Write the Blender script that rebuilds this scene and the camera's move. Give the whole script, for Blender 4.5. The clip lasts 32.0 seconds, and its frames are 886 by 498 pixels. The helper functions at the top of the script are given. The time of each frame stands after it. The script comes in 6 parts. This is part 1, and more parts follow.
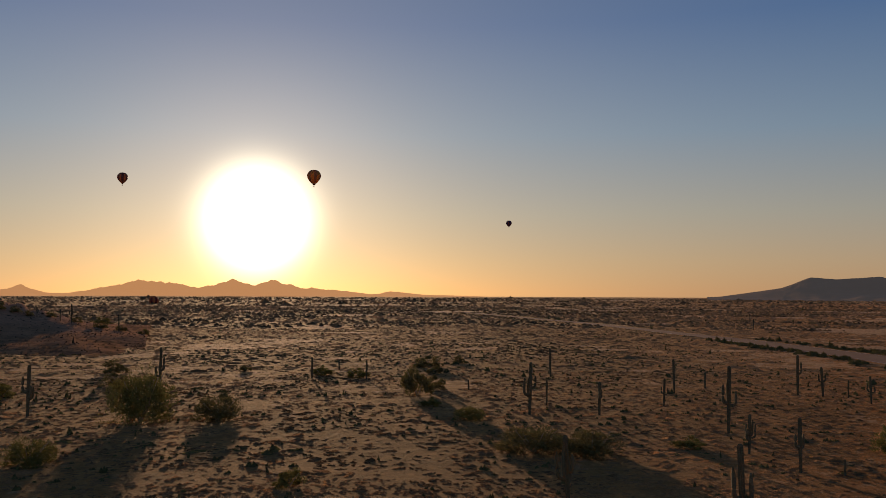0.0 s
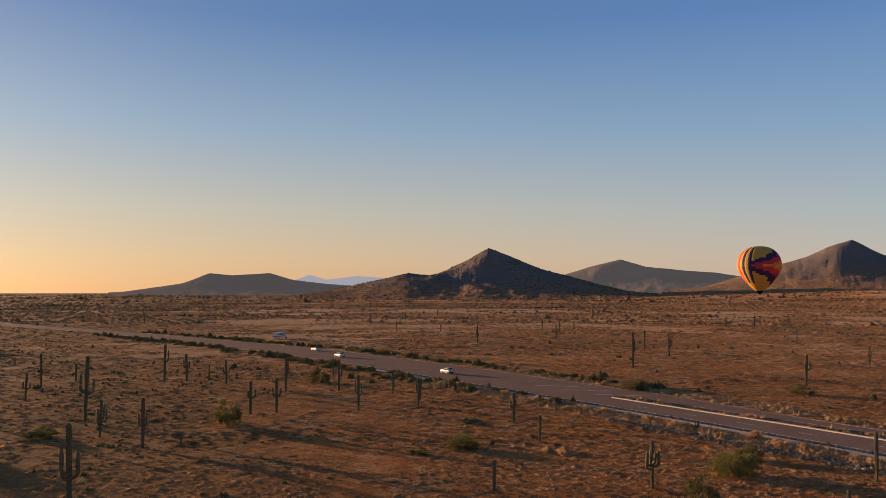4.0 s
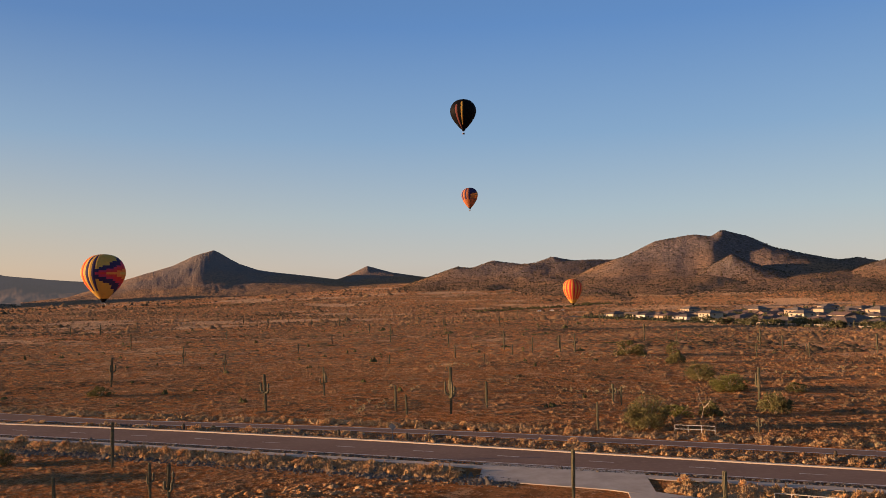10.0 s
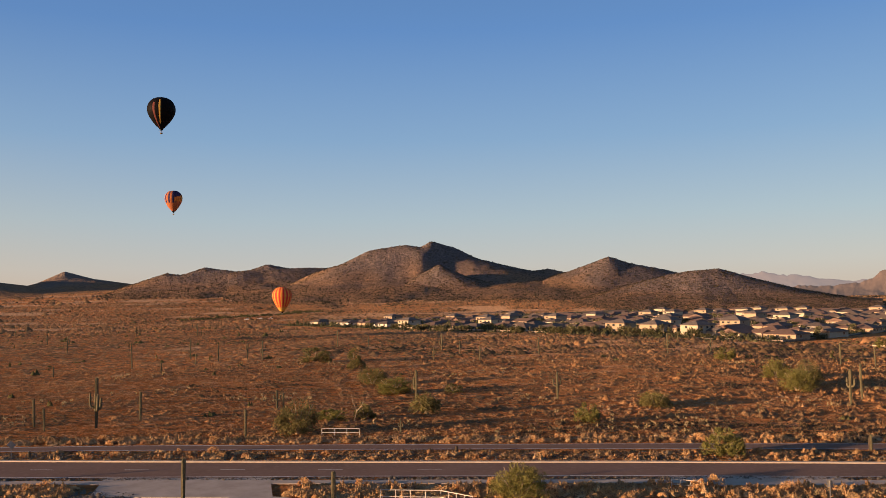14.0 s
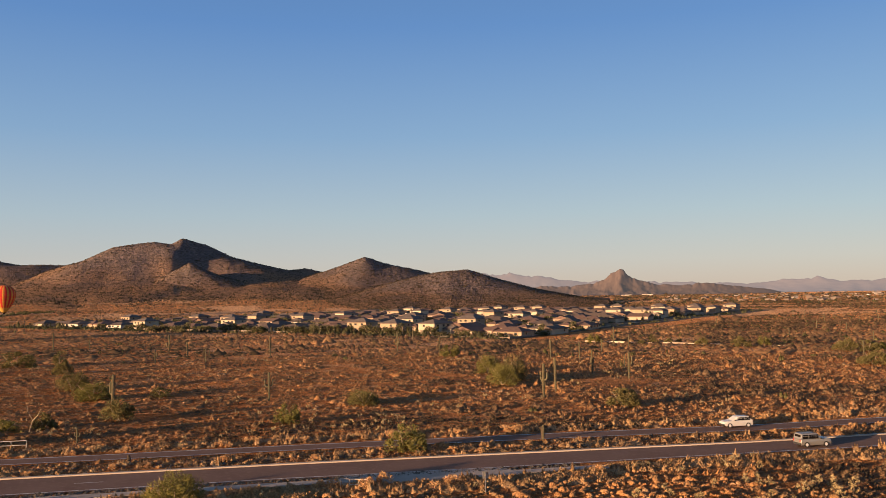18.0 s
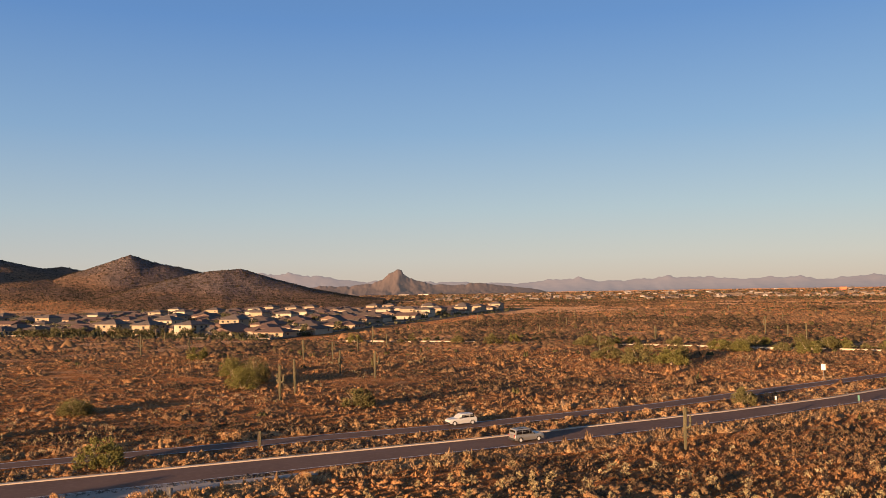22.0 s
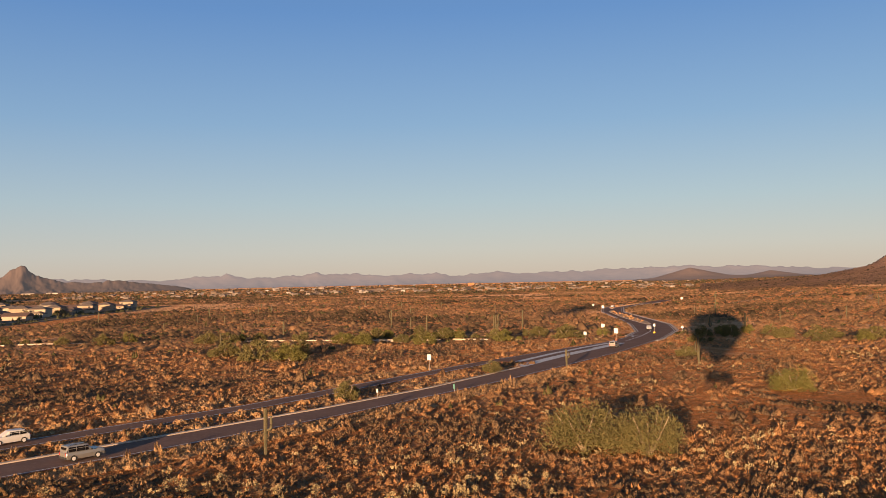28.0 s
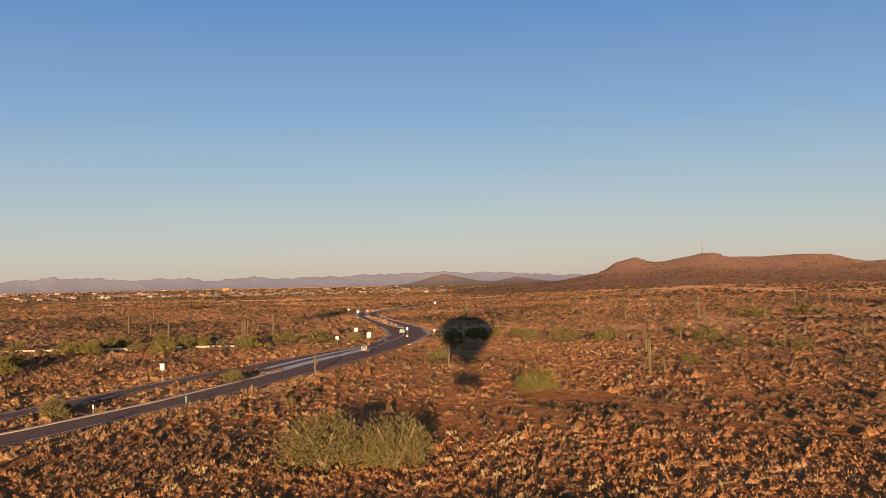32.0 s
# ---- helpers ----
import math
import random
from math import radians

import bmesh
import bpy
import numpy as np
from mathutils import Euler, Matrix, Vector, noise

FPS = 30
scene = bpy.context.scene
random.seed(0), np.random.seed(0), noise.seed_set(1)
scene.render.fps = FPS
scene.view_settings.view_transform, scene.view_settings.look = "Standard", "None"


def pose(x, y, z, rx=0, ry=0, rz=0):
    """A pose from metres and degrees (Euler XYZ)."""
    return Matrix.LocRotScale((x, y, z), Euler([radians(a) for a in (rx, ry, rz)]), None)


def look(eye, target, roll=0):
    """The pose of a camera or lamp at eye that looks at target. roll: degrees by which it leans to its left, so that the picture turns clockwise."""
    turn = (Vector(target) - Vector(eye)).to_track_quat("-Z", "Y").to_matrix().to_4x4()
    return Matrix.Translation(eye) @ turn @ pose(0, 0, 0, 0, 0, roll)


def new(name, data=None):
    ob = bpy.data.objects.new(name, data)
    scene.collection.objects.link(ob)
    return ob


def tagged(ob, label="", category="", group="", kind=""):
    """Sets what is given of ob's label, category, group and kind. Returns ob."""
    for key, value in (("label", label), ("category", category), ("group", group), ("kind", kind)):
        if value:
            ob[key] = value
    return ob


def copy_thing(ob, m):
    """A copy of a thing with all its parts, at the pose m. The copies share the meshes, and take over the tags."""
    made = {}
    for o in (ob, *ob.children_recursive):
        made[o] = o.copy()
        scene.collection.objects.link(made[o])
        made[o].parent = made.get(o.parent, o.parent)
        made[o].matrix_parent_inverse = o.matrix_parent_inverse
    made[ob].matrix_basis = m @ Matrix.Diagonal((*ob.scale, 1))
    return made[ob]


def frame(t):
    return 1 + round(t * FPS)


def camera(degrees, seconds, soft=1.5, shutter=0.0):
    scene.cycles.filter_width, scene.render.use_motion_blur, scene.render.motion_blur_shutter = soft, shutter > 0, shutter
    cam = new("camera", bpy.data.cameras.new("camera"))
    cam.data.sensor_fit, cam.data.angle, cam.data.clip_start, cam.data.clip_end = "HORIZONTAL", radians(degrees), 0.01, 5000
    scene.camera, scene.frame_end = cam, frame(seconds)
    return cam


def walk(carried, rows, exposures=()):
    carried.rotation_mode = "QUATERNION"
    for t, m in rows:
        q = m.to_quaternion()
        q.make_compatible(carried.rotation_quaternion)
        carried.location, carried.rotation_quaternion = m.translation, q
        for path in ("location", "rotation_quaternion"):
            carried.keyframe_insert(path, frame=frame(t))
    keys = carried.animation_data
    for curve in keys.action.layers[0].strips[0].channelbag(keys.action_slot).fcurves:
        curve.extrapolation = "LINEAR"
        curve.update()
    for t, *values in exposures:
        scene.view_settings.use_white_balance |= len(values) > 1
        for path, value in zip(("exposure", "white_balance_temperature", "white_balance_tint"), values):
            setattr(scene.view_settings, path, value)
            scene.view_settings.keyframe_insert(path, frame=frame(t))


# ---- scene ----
# ---- camera ----
cam = camera(54.59, 32.0, soft=0.6)
PATH = [
    (0.0, -0.00, -0.00, 23.22, -5.77, 2.89, -0.25),
    (0.5, 0.32, -1.45, 23.17, -11.35, 2.74, -0.58),
    (1.0, 0.65, -2.90, 23.11, -17.17, 2.61, -0.62),
    (1.5, 0.97, -4.36, 23.06, -22.77, 2.54, -0.42),
    (2.0, 1.29, -5.81, 23.00, -27.01, 2.45, -0.35),
    (2.5, 1.60, -7.26, 22.95, -30.99, 2.45, -0.41),
    (3.0, 1.89, -8.71, 22.89, -35.38, 2.52, -0.34),
    (3.5, 2.18, -10.15, 22.82, -39.69, 2.67, -0.26),
    (5.5, 2.92, -15.83, 22.53, -60.21, 2.60, 0.79),
    (6.0, 3.01, -17.22, 22.45, -66.65, 2.74, 1.15),
    (6.5, 3.09, -18.60, 22.37, -70.09, 2.85, 1.08),
    (7.0, 3.16, -19.99, 22.29, -72.00, 2.89, 0.95),
    (7.5, 3.21, -21.36, 22.21, -74.17, 2.91, 0.68),
    (8.0, 3.26, -22.73, 22.13, -76.00, 2.90, 0.76),
    (8.5, 3.30, -24.09, 22.05, -78.46, 2.94, 0.92),
    (9.0, 3.32, -25.44, 21.97, -80.66, 2.94, 1.12),
    (9.5, 3.34, -26.79, 21.90, -82.72, 2.95, 1.13),
    (10.0, 3.35, -28.13, 21.82, -84.13, 2.96, 1.06),
    (10.5, 3.35, -29.46, 21.74, -86.09, 2.97, 1.08),
    (11.0, 3.34, -30.79, 21.66, -88.83, 3.03, 1.09),
    (11.5, 3.33, -32.11, 21.59, -91.07, 3.09, 1.00),
    (12.0, 3.31, -33.42, 21.51, -92.33, 3.08, 0.90),
    (12.5, 3.28, -34.73, 21.44, -94.21, 3.11, 0.79),
    (13.0, 3.24, -36.04, 21.37, -97.62, 3.14, 0.84),
    (13.5, 3.20, -37.34, 21.30, -100.25, 3.15, 0.89),
    (14.0, 3.15, -38.64, 21.24, -102.69, 3.19, 0.94),
    (14.5, 3.10, -39.93, 21.17, -104.26, 3.18, 0.70),
    (15.0, 3.05, -41.21, 21.11, -106.09, 3.15, 0.33),
    (15.5, 2.99, -42.49, 21.05, -108.45, 3.12, 0.42),
    (17.5, 2.75, -47.55, 20.85, -116.16, 2.95, 0.78),
    (18.0, 2.73, -48.81, 20.80, -118.53, 2.93, 0.88),
    (18.5, 2.72, -50.06, 20.75, -120.76, 2.91, 1.15),
    (19.0, 2.71, -51.32, 20.70, -122.08, 2.89, 1.18),
    (19.5, 2.70, -52.56, 20.65, -123.27, 2.82, 1.18),
    (20.0, 2.70, -53.81, 20.60, -125.08, 2.78, 1.06),
    (20.5, 2.71, -55.05, 20.54, -127.11, 2.76, 0.98),
    (21.0, 2.71, -56.28, 20.48, -129.57, 2.76, 0.92),
    (21.5, 2.72, -57.51, 20.42, -131.87, 2.74, 0.93),
    (22.0, 2.72, -58.73, 20.35, -133.08, 2.70, 0.96),
    (22.5, 2.72, -59.94, 20.28, -134.46, 2.70, 0.93),
    (23.0, 2.71, -61.15, 20.20, -137.14, 2.72, 0.86),
    (23.5, 2.70, -62.35, 20.12, -139.90, 2.67, 0.92),
    (24.0, 2.69, -63.55, 20.03, -141.52, 2.62, 0.82),
    (24.5, 2.68, -64.75, 19.94, -142.97, 2.55, 0.78),
    (25.0, 2.67, -65.95, 19.84, -145.79, 2.47, 0.92),
    (25.5, 2.66, -67.15, 19.74, -147.71, 2.41, 1.18),
    (27.5, 2.73, -71.98, 19.31, -154.03, 2.09, 1.19),
    (28.0, 2.82, -73.21, 19.20, -156.06, 2.08, 1.22),
    (28.5, 2.92, -74.44, 19.09, -157.85, 2.08, 1.27),
    (29.0, 3.02, -75.68, 18.98, -159.34, 2.10, 1.34),
    (29.5, 3.14, -76.92, 18.86, -161.10, 2.09, 1.38),
    (30.0, 3.26, -78.17, 18.75, -163.40, 2.12, 1.38),
    (30.5, 3.39, -79.41, 18.63, -165.75, 2.11, 1.49),
    (31.0, 3.51, -80.66, 18.51, -168.11, 2.10, 1.54),
    (31.5, 3.65, -81.91, 18.40, -169.84, 2.13, 1.38),
    (32.0, 3.78, -83.16, 18.28, -172.07, 2.14, 1.09),
]

EXPOSURES = [(0.0, 0.22), (1.0, 0.37), (2.0, 0.51), (3.2, 0.80), (6.0, 1.03), (9.0, 1.0), (11.0, 1.12), (14.0, 1.07), (20.0, 1.08), (28.0, 1.02), (32.0, 0.98)]
walk(cam, [(t, pose(x, y, z, 90 + pitch, roll, yaw)) for t, x, y, z, yaw, pitch, roll in PATH], EXPOSURES)

# ---- world and sun ----
SUN_AZ, SUN_EL = -6.5, 5.8


def bearing(az, dist=1.0, z=0.0, origin=(0.0, 0.0)):
    """A point at a compass bearing (degrees from +y towards +x) round an origin."""
    a = radians(az)
    return Vector((origin[0] + dist * math.sin(a), origin[1] + dist * math.cos(a), z))


HOME = (3.0, -40.0)
SUN_DIR = Vector((math.sin(radians(SUN_AZ)) * math.cos(radians(SUN_EL)), math.cos(radians(SUN_AZ)) * math.cos(radians(SUN_EL)), math.sin(radians(SUN_EL))))

world = bpy.data.worlds.new("desert_sky")
scene.world = world
world.use_nodes = True
wn, wl = world.node_tree.nodes, world.node_tree.links
wn.clear()
w_out = wn.new("ShaderNodeOutputWorld")
w_sky = wn.new("ShaderNodeTexSky")
w_sky.sky_type = "NISHITA"
w_sky.sun_disc = False
w_sky.sun_elevation, w_sky.sun_rotation = radians(SUN_EL), radians(SUN_AZ)
w_sky.altitude, w_sky.air_density, w_sky.dust_density, w_sky.ozone_density = 500, 1.0, 0.6, 1.5


def srgb(r, g, b):
    return tuple(((c / 255) / 12.92 if c < 10 else ((c / 255 + 0.055) / 1.055) ** 2.4) for c in (r, g, b))


def sky_ramp(stops):
    """Colour over the sine of the height above the horizon."""
    r = wn.new("ShaderNodeValToRGB")
    e = r.color_ramp.elements
    while len(e) < len(stops):
        e.new(0.5)
    for i, (p, c) in enumerate(stops):
        e[i].position, e[i].color = p, (*srgb(*c), 1)
    return r


w_tc = wn.new("ShaderNodeTexCoord")
w_xyz = wn.new("ShaderNodeSeparateXYZ")
wl.new(w_tc.outputs["Generated"], w_xyz.inputs["Vector"])
away = sky_ramp([(0.0, (209, 194, 185)), (0.035, (202, 200, 202)), (0.09, (180, 197, 212)), (0.18, (140, 176, 216)), (0.30, (100, 147, 210)), (0.6, (64, 92, 134)), (1.0, (54, 74, 106))])
toward = sky_ramp([(0.0, (228, 172, 132)), (0.035, (224, 182, 148)), (0.09, (202, 188, 174)), (0.18, (152, 174, 200)), (0.30, (90, 128, 186)), (0.6, (62, 90, 132)), (1.0, (54, 74, 106))])
for r in (away, toward):
    wl.new(w_xyz.outputs["Z"], r.inputs["Fac"])
w_dot = wn.new("ShaderNodeVectorMath")
w_dot.operation = "DOT_PRODUCT"
w_dot.inputs[1].default_value = SUN_DIR
wl.new(w_tc.outputs["Generated"], w_dot.inputs[0])
w_side = wn.new("ShaderNodeMapRange")
w_side.interpolation_type = "SMOOTHSTEP"
w_side.inputs["From Min"].default_value, w_side.inputs["From Max"].default_value = -0.2, 1.0
wl.new(w_dot.outputs["Value"], w_side.inputs["Value"])
w_mix = wn.new("ShaderNodeMix")
w_mix.data_type = "RGBA"
wl.new(w_side.outputs["Result"], w_mix.inputs[0])
wl.new(away.outputs["Color"], w_mix.inputs[6])
wl.new(toward.outputs["Color"], w_mix.inputs[7])


def aureole(power, colour, strength):
    """The bright air round the sun, falling off with the angle from it."""
    clamp = wn.new("ShaderNodeMath")
    clamp.operation = "MAXIMUM"
    clamp.inputs[1].default_value = 0.0
    low = wn.new("ShaderNodeVectorMath")
    low.operation = "DOT_PRODUCT"
    low.inputs[1].default_value = (SUN_DIR - Vector((0, 0, 0.019))).normalized()
    wl.new(w_tc.outputs["Generated"], low.inputs[0])
    wl.new(low.outputs["Value"], clamp.inputs[0])
    p = wn.new("ShaderNodeMath")
    p.operation = "POWER"
    p.inputs[1].default_value = power
    wl.new(clamp.outputs[0], p.inputs[0])
    k = wn.new("ShaderNodeMath")
    k.operation = "MULTIPLY"
    k.inputs[1].default_value = strength
    wl.new(p.outputs[0], k.inputs[0])
    bg = wn.new("ShaderNodeBackground")
    bg.inputs["Color"].default_value = (*colour, 1)
    wl.new(k.outputs[0], bg.inputs["Strength"])
    return bg.outputs["Background"]


w_parts = []
for colour, strength in ((w_sky.outputs["Color"], 0.0168), (w_mix.outputs[2], 0.354)):
    bg = wn.new("ShaderNodeBackground")
    bg.inputs["Strength"].default_value = strength
    wl.new(colour, bg.inputs["Color"])
    w_parts.append(bg.outputs["Background"])
w_parts += [aureole(1100, (1.0, 0.86, 0.6), 5.3), aureole(110, (1.0, 0.72, 0.54), 0.155), aureole(9, (1.0, 0.82, 0.70), 0.068)]
shade = w_parts[0]
for p in w_parts[1:]:
    add = wn.new("ShaderNodeAddShader")
    wl.new(shade, add.inputs[0])
    wl.new(p, add.inputs[1])
    shade = add.outputs[0]
wl.new(shade, w_out.inputs["Surface"])

sun = new("sun", bpy.data.lights.new("sun", "SUN"))
sun.data.energy, sun.data.angle, sun.data.color = 5.0, radians(0.53), (1.0, 0.62, 0.34)
sun.matrix_world = look(SUN_DIR * 500, (0, 0, 0))

# ---- node helpers and materials ----


def material(name, rough=0.9, metal=0.0, spec=0.3):
    m = bpy.data.materials.new(name)
    m.use_nodes = True
    b = m.node_tree.nodes["Principled BSDF"]
    b.inputs["Roughness"].default_value = rough
    b.inputs["Metallic"].default_value = metal
    b.inputs["Specular IOR Level"].default_value = spec
    return m, m.node_tree.nodes, m.node_tree.links, b


def noise_of(nt, ln, scale, detail=4.0, rough=0.6, coords="Object", stretch=None, lo=None, hi=None):
    """A noise value in 0..1, sharpened between lo and hi where given."""
    tc = nt.new("ShaderNodeTexCoord")
    src = tc.outputs[coords]
    if stretch:
        mp = nt.new("ShaderNodeMapping")
        mp.inputs["Scale"].default_value = stretch
        ln.new(src, mp.inputs["Vector"])
        src = mp.outputs["Vector"]
    n = nt.new("ShaderNodeTexNoise")
    n.inputs["Scale"].default_value, n.inputs["Detail"].default_value, n.inputs["Roughness"].default_value = scale, detail, rough
    ln.new(src, n.inputs["Vector"])
    if lo is None:
        return n.outputs["Fac"]
    r = nt.new("ShaderNodeMapRange")
    r.inputs["From Min"].default_value, r.inputs["From Max"].default_value = lo, hi
    ln.new(n.outputs["Fac"], r.inputs["Value"])
    return r.outputs["Result"]


def blend(nt, ln, fac, a, b, mode="MIX"):
    """Mix two colours (tuples or sockets) by a factor (number or socket)."""
    m = nt.new("ShaderNodeMix")
    m.data_type, m.blend_type = "RGBA", mode
    for key, v in ((0, fac), (6, a), (7, b)):
        if isinstance(v, (int, float)):
            m.inputs[key].default_value = v
        elif isinstance(v, tuple):
            m.inputs[key].default_value = (*v, 1.0)
        else:
            ln.new(v, m.inputs[key])
    return m.outputs[2]


def relief(nt, ln, bsdf, height, strength=0.5, distance=0.1):
    b = nt.new("ShaderNodeBump")
    b.inputs["Strength"].default_value, b.inputs["Distance"].default_value = strength, distance
    ln.new(height, b.inputs["Height"])
    ln.new(b.outputs["Normal"], bsdf.inputs["Normal"])


def two_tone(name, a, b, scale=1.0, rough=0.9, bump=0.3, bump_scale=None, c=None, metal=0.0, spec=0.3, dist=0.05):
    """A matt surface whose colour wanders between a and b (and c in small grains)."""
    m, nt, ln, bs = material(name, rough, metal, spec)
    col = blend(nt, ln, noise_of(nt, ln, scale, lo=0.35, hi=0.65), a, b)
    if c:
        col = blend(nt, ln, noise_of(nt, ln, scale * 9, lo=0.5, hi=0.7), col, c)
    ln.new(col, bs.inputs["Base Color"])
    if bump:
        relief(nt, ln, bs, noise_of(nt, ln, bump_scale or scale * 6), bump, dist)
    return m


def islands(name, cols, rough=1.0, spec=0.0, tone=0.0, patch=0.05, fuzz=0.0, thin=0.15):
    """Foliage: each loose clump takes one of a ramp of colours, with broad patches over all."""
    m, nt, ln, bs = material(name, rough, 0.0, spec)
    g = nt.new("ShaderNodeNewGeometry")
    ramp = nt.new("ShaderNodeValToRGB")
    e = ramp.color_ramp.elements
    while len(e) < len(cols):
        e.new(0.5)
    for i, c in enumerate(cols):
        e[i].position, e[i].color = i / (len(cols) - 1), (*c, 1)
    add = nt.new("ShaderNodeMath")
    add.operation = "MULTIPLY_ADD"
    add.inputs[1].default_value = 0.95
    pick = g.outputs["Random Per Island"]
    if tone:
        at = nt.new("ShaderNodeAttribute")
        at.attribute_name = "tone"
        mx = nt.new("ShaderNodeMix")
        mx.inputs[0].default_value = tone
        ln.new(pick, mx.inputs[2])
        ln.new(at.outputs["Fac"], mx.inputs[3])
        pick = mx.outputs[0]
    ln.new(pick, add.inputs[0])
    ln.new(noise_of(nt, ln, patch, lo=0.3, hi=0.75), add.inputs[2])
    sub = nt.new("ShaderNodeMath")
    sub.operation = "MULTIPLY"
    sub.inputs[1].default_value = 0.54
    ln.new(add.outputs[0], sub.inputs[0])
    ln.new(sub.outputs[0], ramp.inputs["Fac"])
    col = ramp.outputs["Color"]
    if fuzz:
        fine = noise_of(nt, ln, fuzz, 3, 0.7)
        dark = blend(nt, ln, 1.0, col, (0.52, 0.48, 0.46), "MULTIPLY")
        mr = nt.new("ShaderNodeMapRange")
        mr.inputs["From Min"].default_value, mr.inputs["From Max"].default_value = 0.5, 0.64
        ln.new(noise_of(nt, ln, fuzz * 0.8, 4, 0.75), mr.inputs["Value"])
        col = blend(nt, ln, mr.outputs["Result"], col, dark)
        relief(nt, ln, bs, fine, 1.0, 0.22)
    ln.new(col, bs.inputs["Base Color"])
    if thin:
        # thin leaves and twigs let some of the light through
        glow = nt.new("ShaderNodeBsdfTranslucent")
        ln.new(col, glow.inputs["Color"])
        mix = nt.new("ShaderNodeMixShader")
        mix.inputs["Fac"].default_value = thin
        ln.new(bs.outputs["BSDF"], mix.inputs[1])
        ln.new(glow.outputs["BSDF"], mix.inputs[2])
        ln.new(mix.outputs["Shader"], nt["Material Output"].inputs["Surface"])
    return m


def attribute_of(nt, name):
    at = nt.new("ShaderNodeAttribute")
    at.attribute_name = name
    return at.outputs["Fac"]


def ground_material():
    m, nt, ln, bs = material("desert_soil", 0.97, 0.0, 0.02)
    bs.inputs["Diffuse Roughness"].default_value = 0.4
    red = blend(nt, ln, noise_of(nt, ln, 0.012, 6, lo=0.35, hi=0.65), (0.88, 0.32, 0.09), (0.84, 0.36, 0.13))
    tan = blend(nt, ln, noise_of(nt, ln, 0.05, 7, 0.65, lo=0.52, hi=0.60), red, (0.72, 0.42, 0.22))
    tan = blend(nt, ln, noise_of(nt, ln, 0.007, 5, 0.6, lo=0.44, hi=0.60), tan, (0.64, 0.275, 0.10))
    weed = blend(nt, ln, noise_of(nt, ln, 0.09, 7, 0.7, lo=0.48, hi=0.55), tan, (0.66, 0.24, 0.07))
    scrub = blend(nt, ln, noise_of(nt, ln, 0.35, 8, 0.75, lo=0.48, hi=0.56), weed, (0.42, 0.17, 0.06))
    scrub = blend(nt, ln, noise_of(nt, ln, 0.22, 7, 0.7, lo=0.56, hi=0.62), scrub, (0.86, 0.47, 0.23))
    speck = blend(nt, ln, noise_of(nt, ln, 1.1, 6, 0.7, lo=0.57, hi=0.62), scrub, (0.82, 0.48, 0.25))
    grain = blend(nt, ln, noise_of(nt, ln, 1.5, 7, 0.75, lo=0.53, hi=0.57), speck, (0.38, 0.17, 0.065))
    sand = blend(nt, ln, noise_of(nt, ln, 0.5, 6, 0.7, lo=0.42, hi=0.6), (0.80, 0.48, 0.26), (0.60, 0.32, 0.15))
    edge = nt.new("ShaderNodeMapRange")
    edge.inputs["From Min"].default_value, edge.inputs["From Max"].default_value = 0.85, 1.2
    fray = nt.new("ShaderNodeMath")
    fray.operation = "MULTIPLY_ADD"
    fray.inputs[1].default_value = 0.9
    ln.new(noise_of(nt, ln, 0.16, 6, 0.7, lo=0.36, hi=0.64), fray.inputs[0])
    ln.new(attribute_of(nt, "bare"), fray.inputs[2])
    ln.new(fray.outputs[0], edge.inputs["Value"])
    grassy = blend(nt, ln, noise_of(nt, ln, 0.2, 6, 0.7, lo=0.42, hi=0.58), (0.60, 0.36, 0.15), (0.44, 0.27, 0.115))
    cover_mix = nt.new("ShaderNodeMath")
    cover_mix.operation = "MULTIPLY"
    cover_mix.inputs[1].default_value = 0.75
    ln.new(attribute_of(nt, "lush"), cover_mix.inputs[0])
    open_soil = blend(nt, ln, cover_mix.outputs[0], grain, grassy)
    # drier, sandier soil in the south
    dry = blend(nt, ln, noise_of(nt, ln, 0.4, 8, 0.75, lo=0.46, hi=0.58), (0.78, 0.38, 0.155), (0.50, 0.25, 0.105))
    dry_mix = nt.new("ShaderNodeMath")
    dry_mix.operation = "MULTIPLY"
    dry_mix.inputs[1].default_value = 0.4
    ln.new(attribute_of(nt, "dry"), dry_mix.inputs[0])
    open_soil = blend(nt, ln, dry_mix.outputs[0], open_soil, dry)
    ln.new(blend(nt, ln, edge.outputs["Result"], open_soil, sand), bs.inputs["Base Color"])
    relief(nt, ln, bs, noise_of(nt, ln, 0.35, 12, 0.85), 1.0, 1.6)
    return m


def rock_material(name, sunlit, dark, scrub, size=0.01):
    """Stony slopes with dark scrub; the lowest parts are strewn with the plain's own soil."""
    m, nt, ln, bs = material(name, 1.0, 0.0, 0.0)
    base = blend(nt, ln, noise_of(nt, ln, size, 6, lo=0.38, hi=0.62), sunlit, dark)
    col = blend(nt, ln, noise_of(nt, ln, size * 9, 7, 0.8, lo=0.45, hi=0.58), base, tuple(0.62 * a + 0.38 * b for a, b in zip(scrub, sunlit)))
    col = blend(nt, ln, noise_of(nt, ln, size * 16, 8, 0.85, lo=0.48, hi=0.54), col, scrub)
    wash = blend(nt, ln, noise_of(nt, ln, size * 14, 7, 0.75, lo=0.46, hi=0.56), (0.42, 0.235, 0.125), (0.20, 0.125, 0.075))
    ln.new(blend(nt, ln, attribute_of(nt, "foot"), col, wash), bs.inputs["Base Color"])
    relief(nt, ln, bs, noise_of(nt, ln, size * 4, 9, 0.8), 0.8, 6.0)
    return m


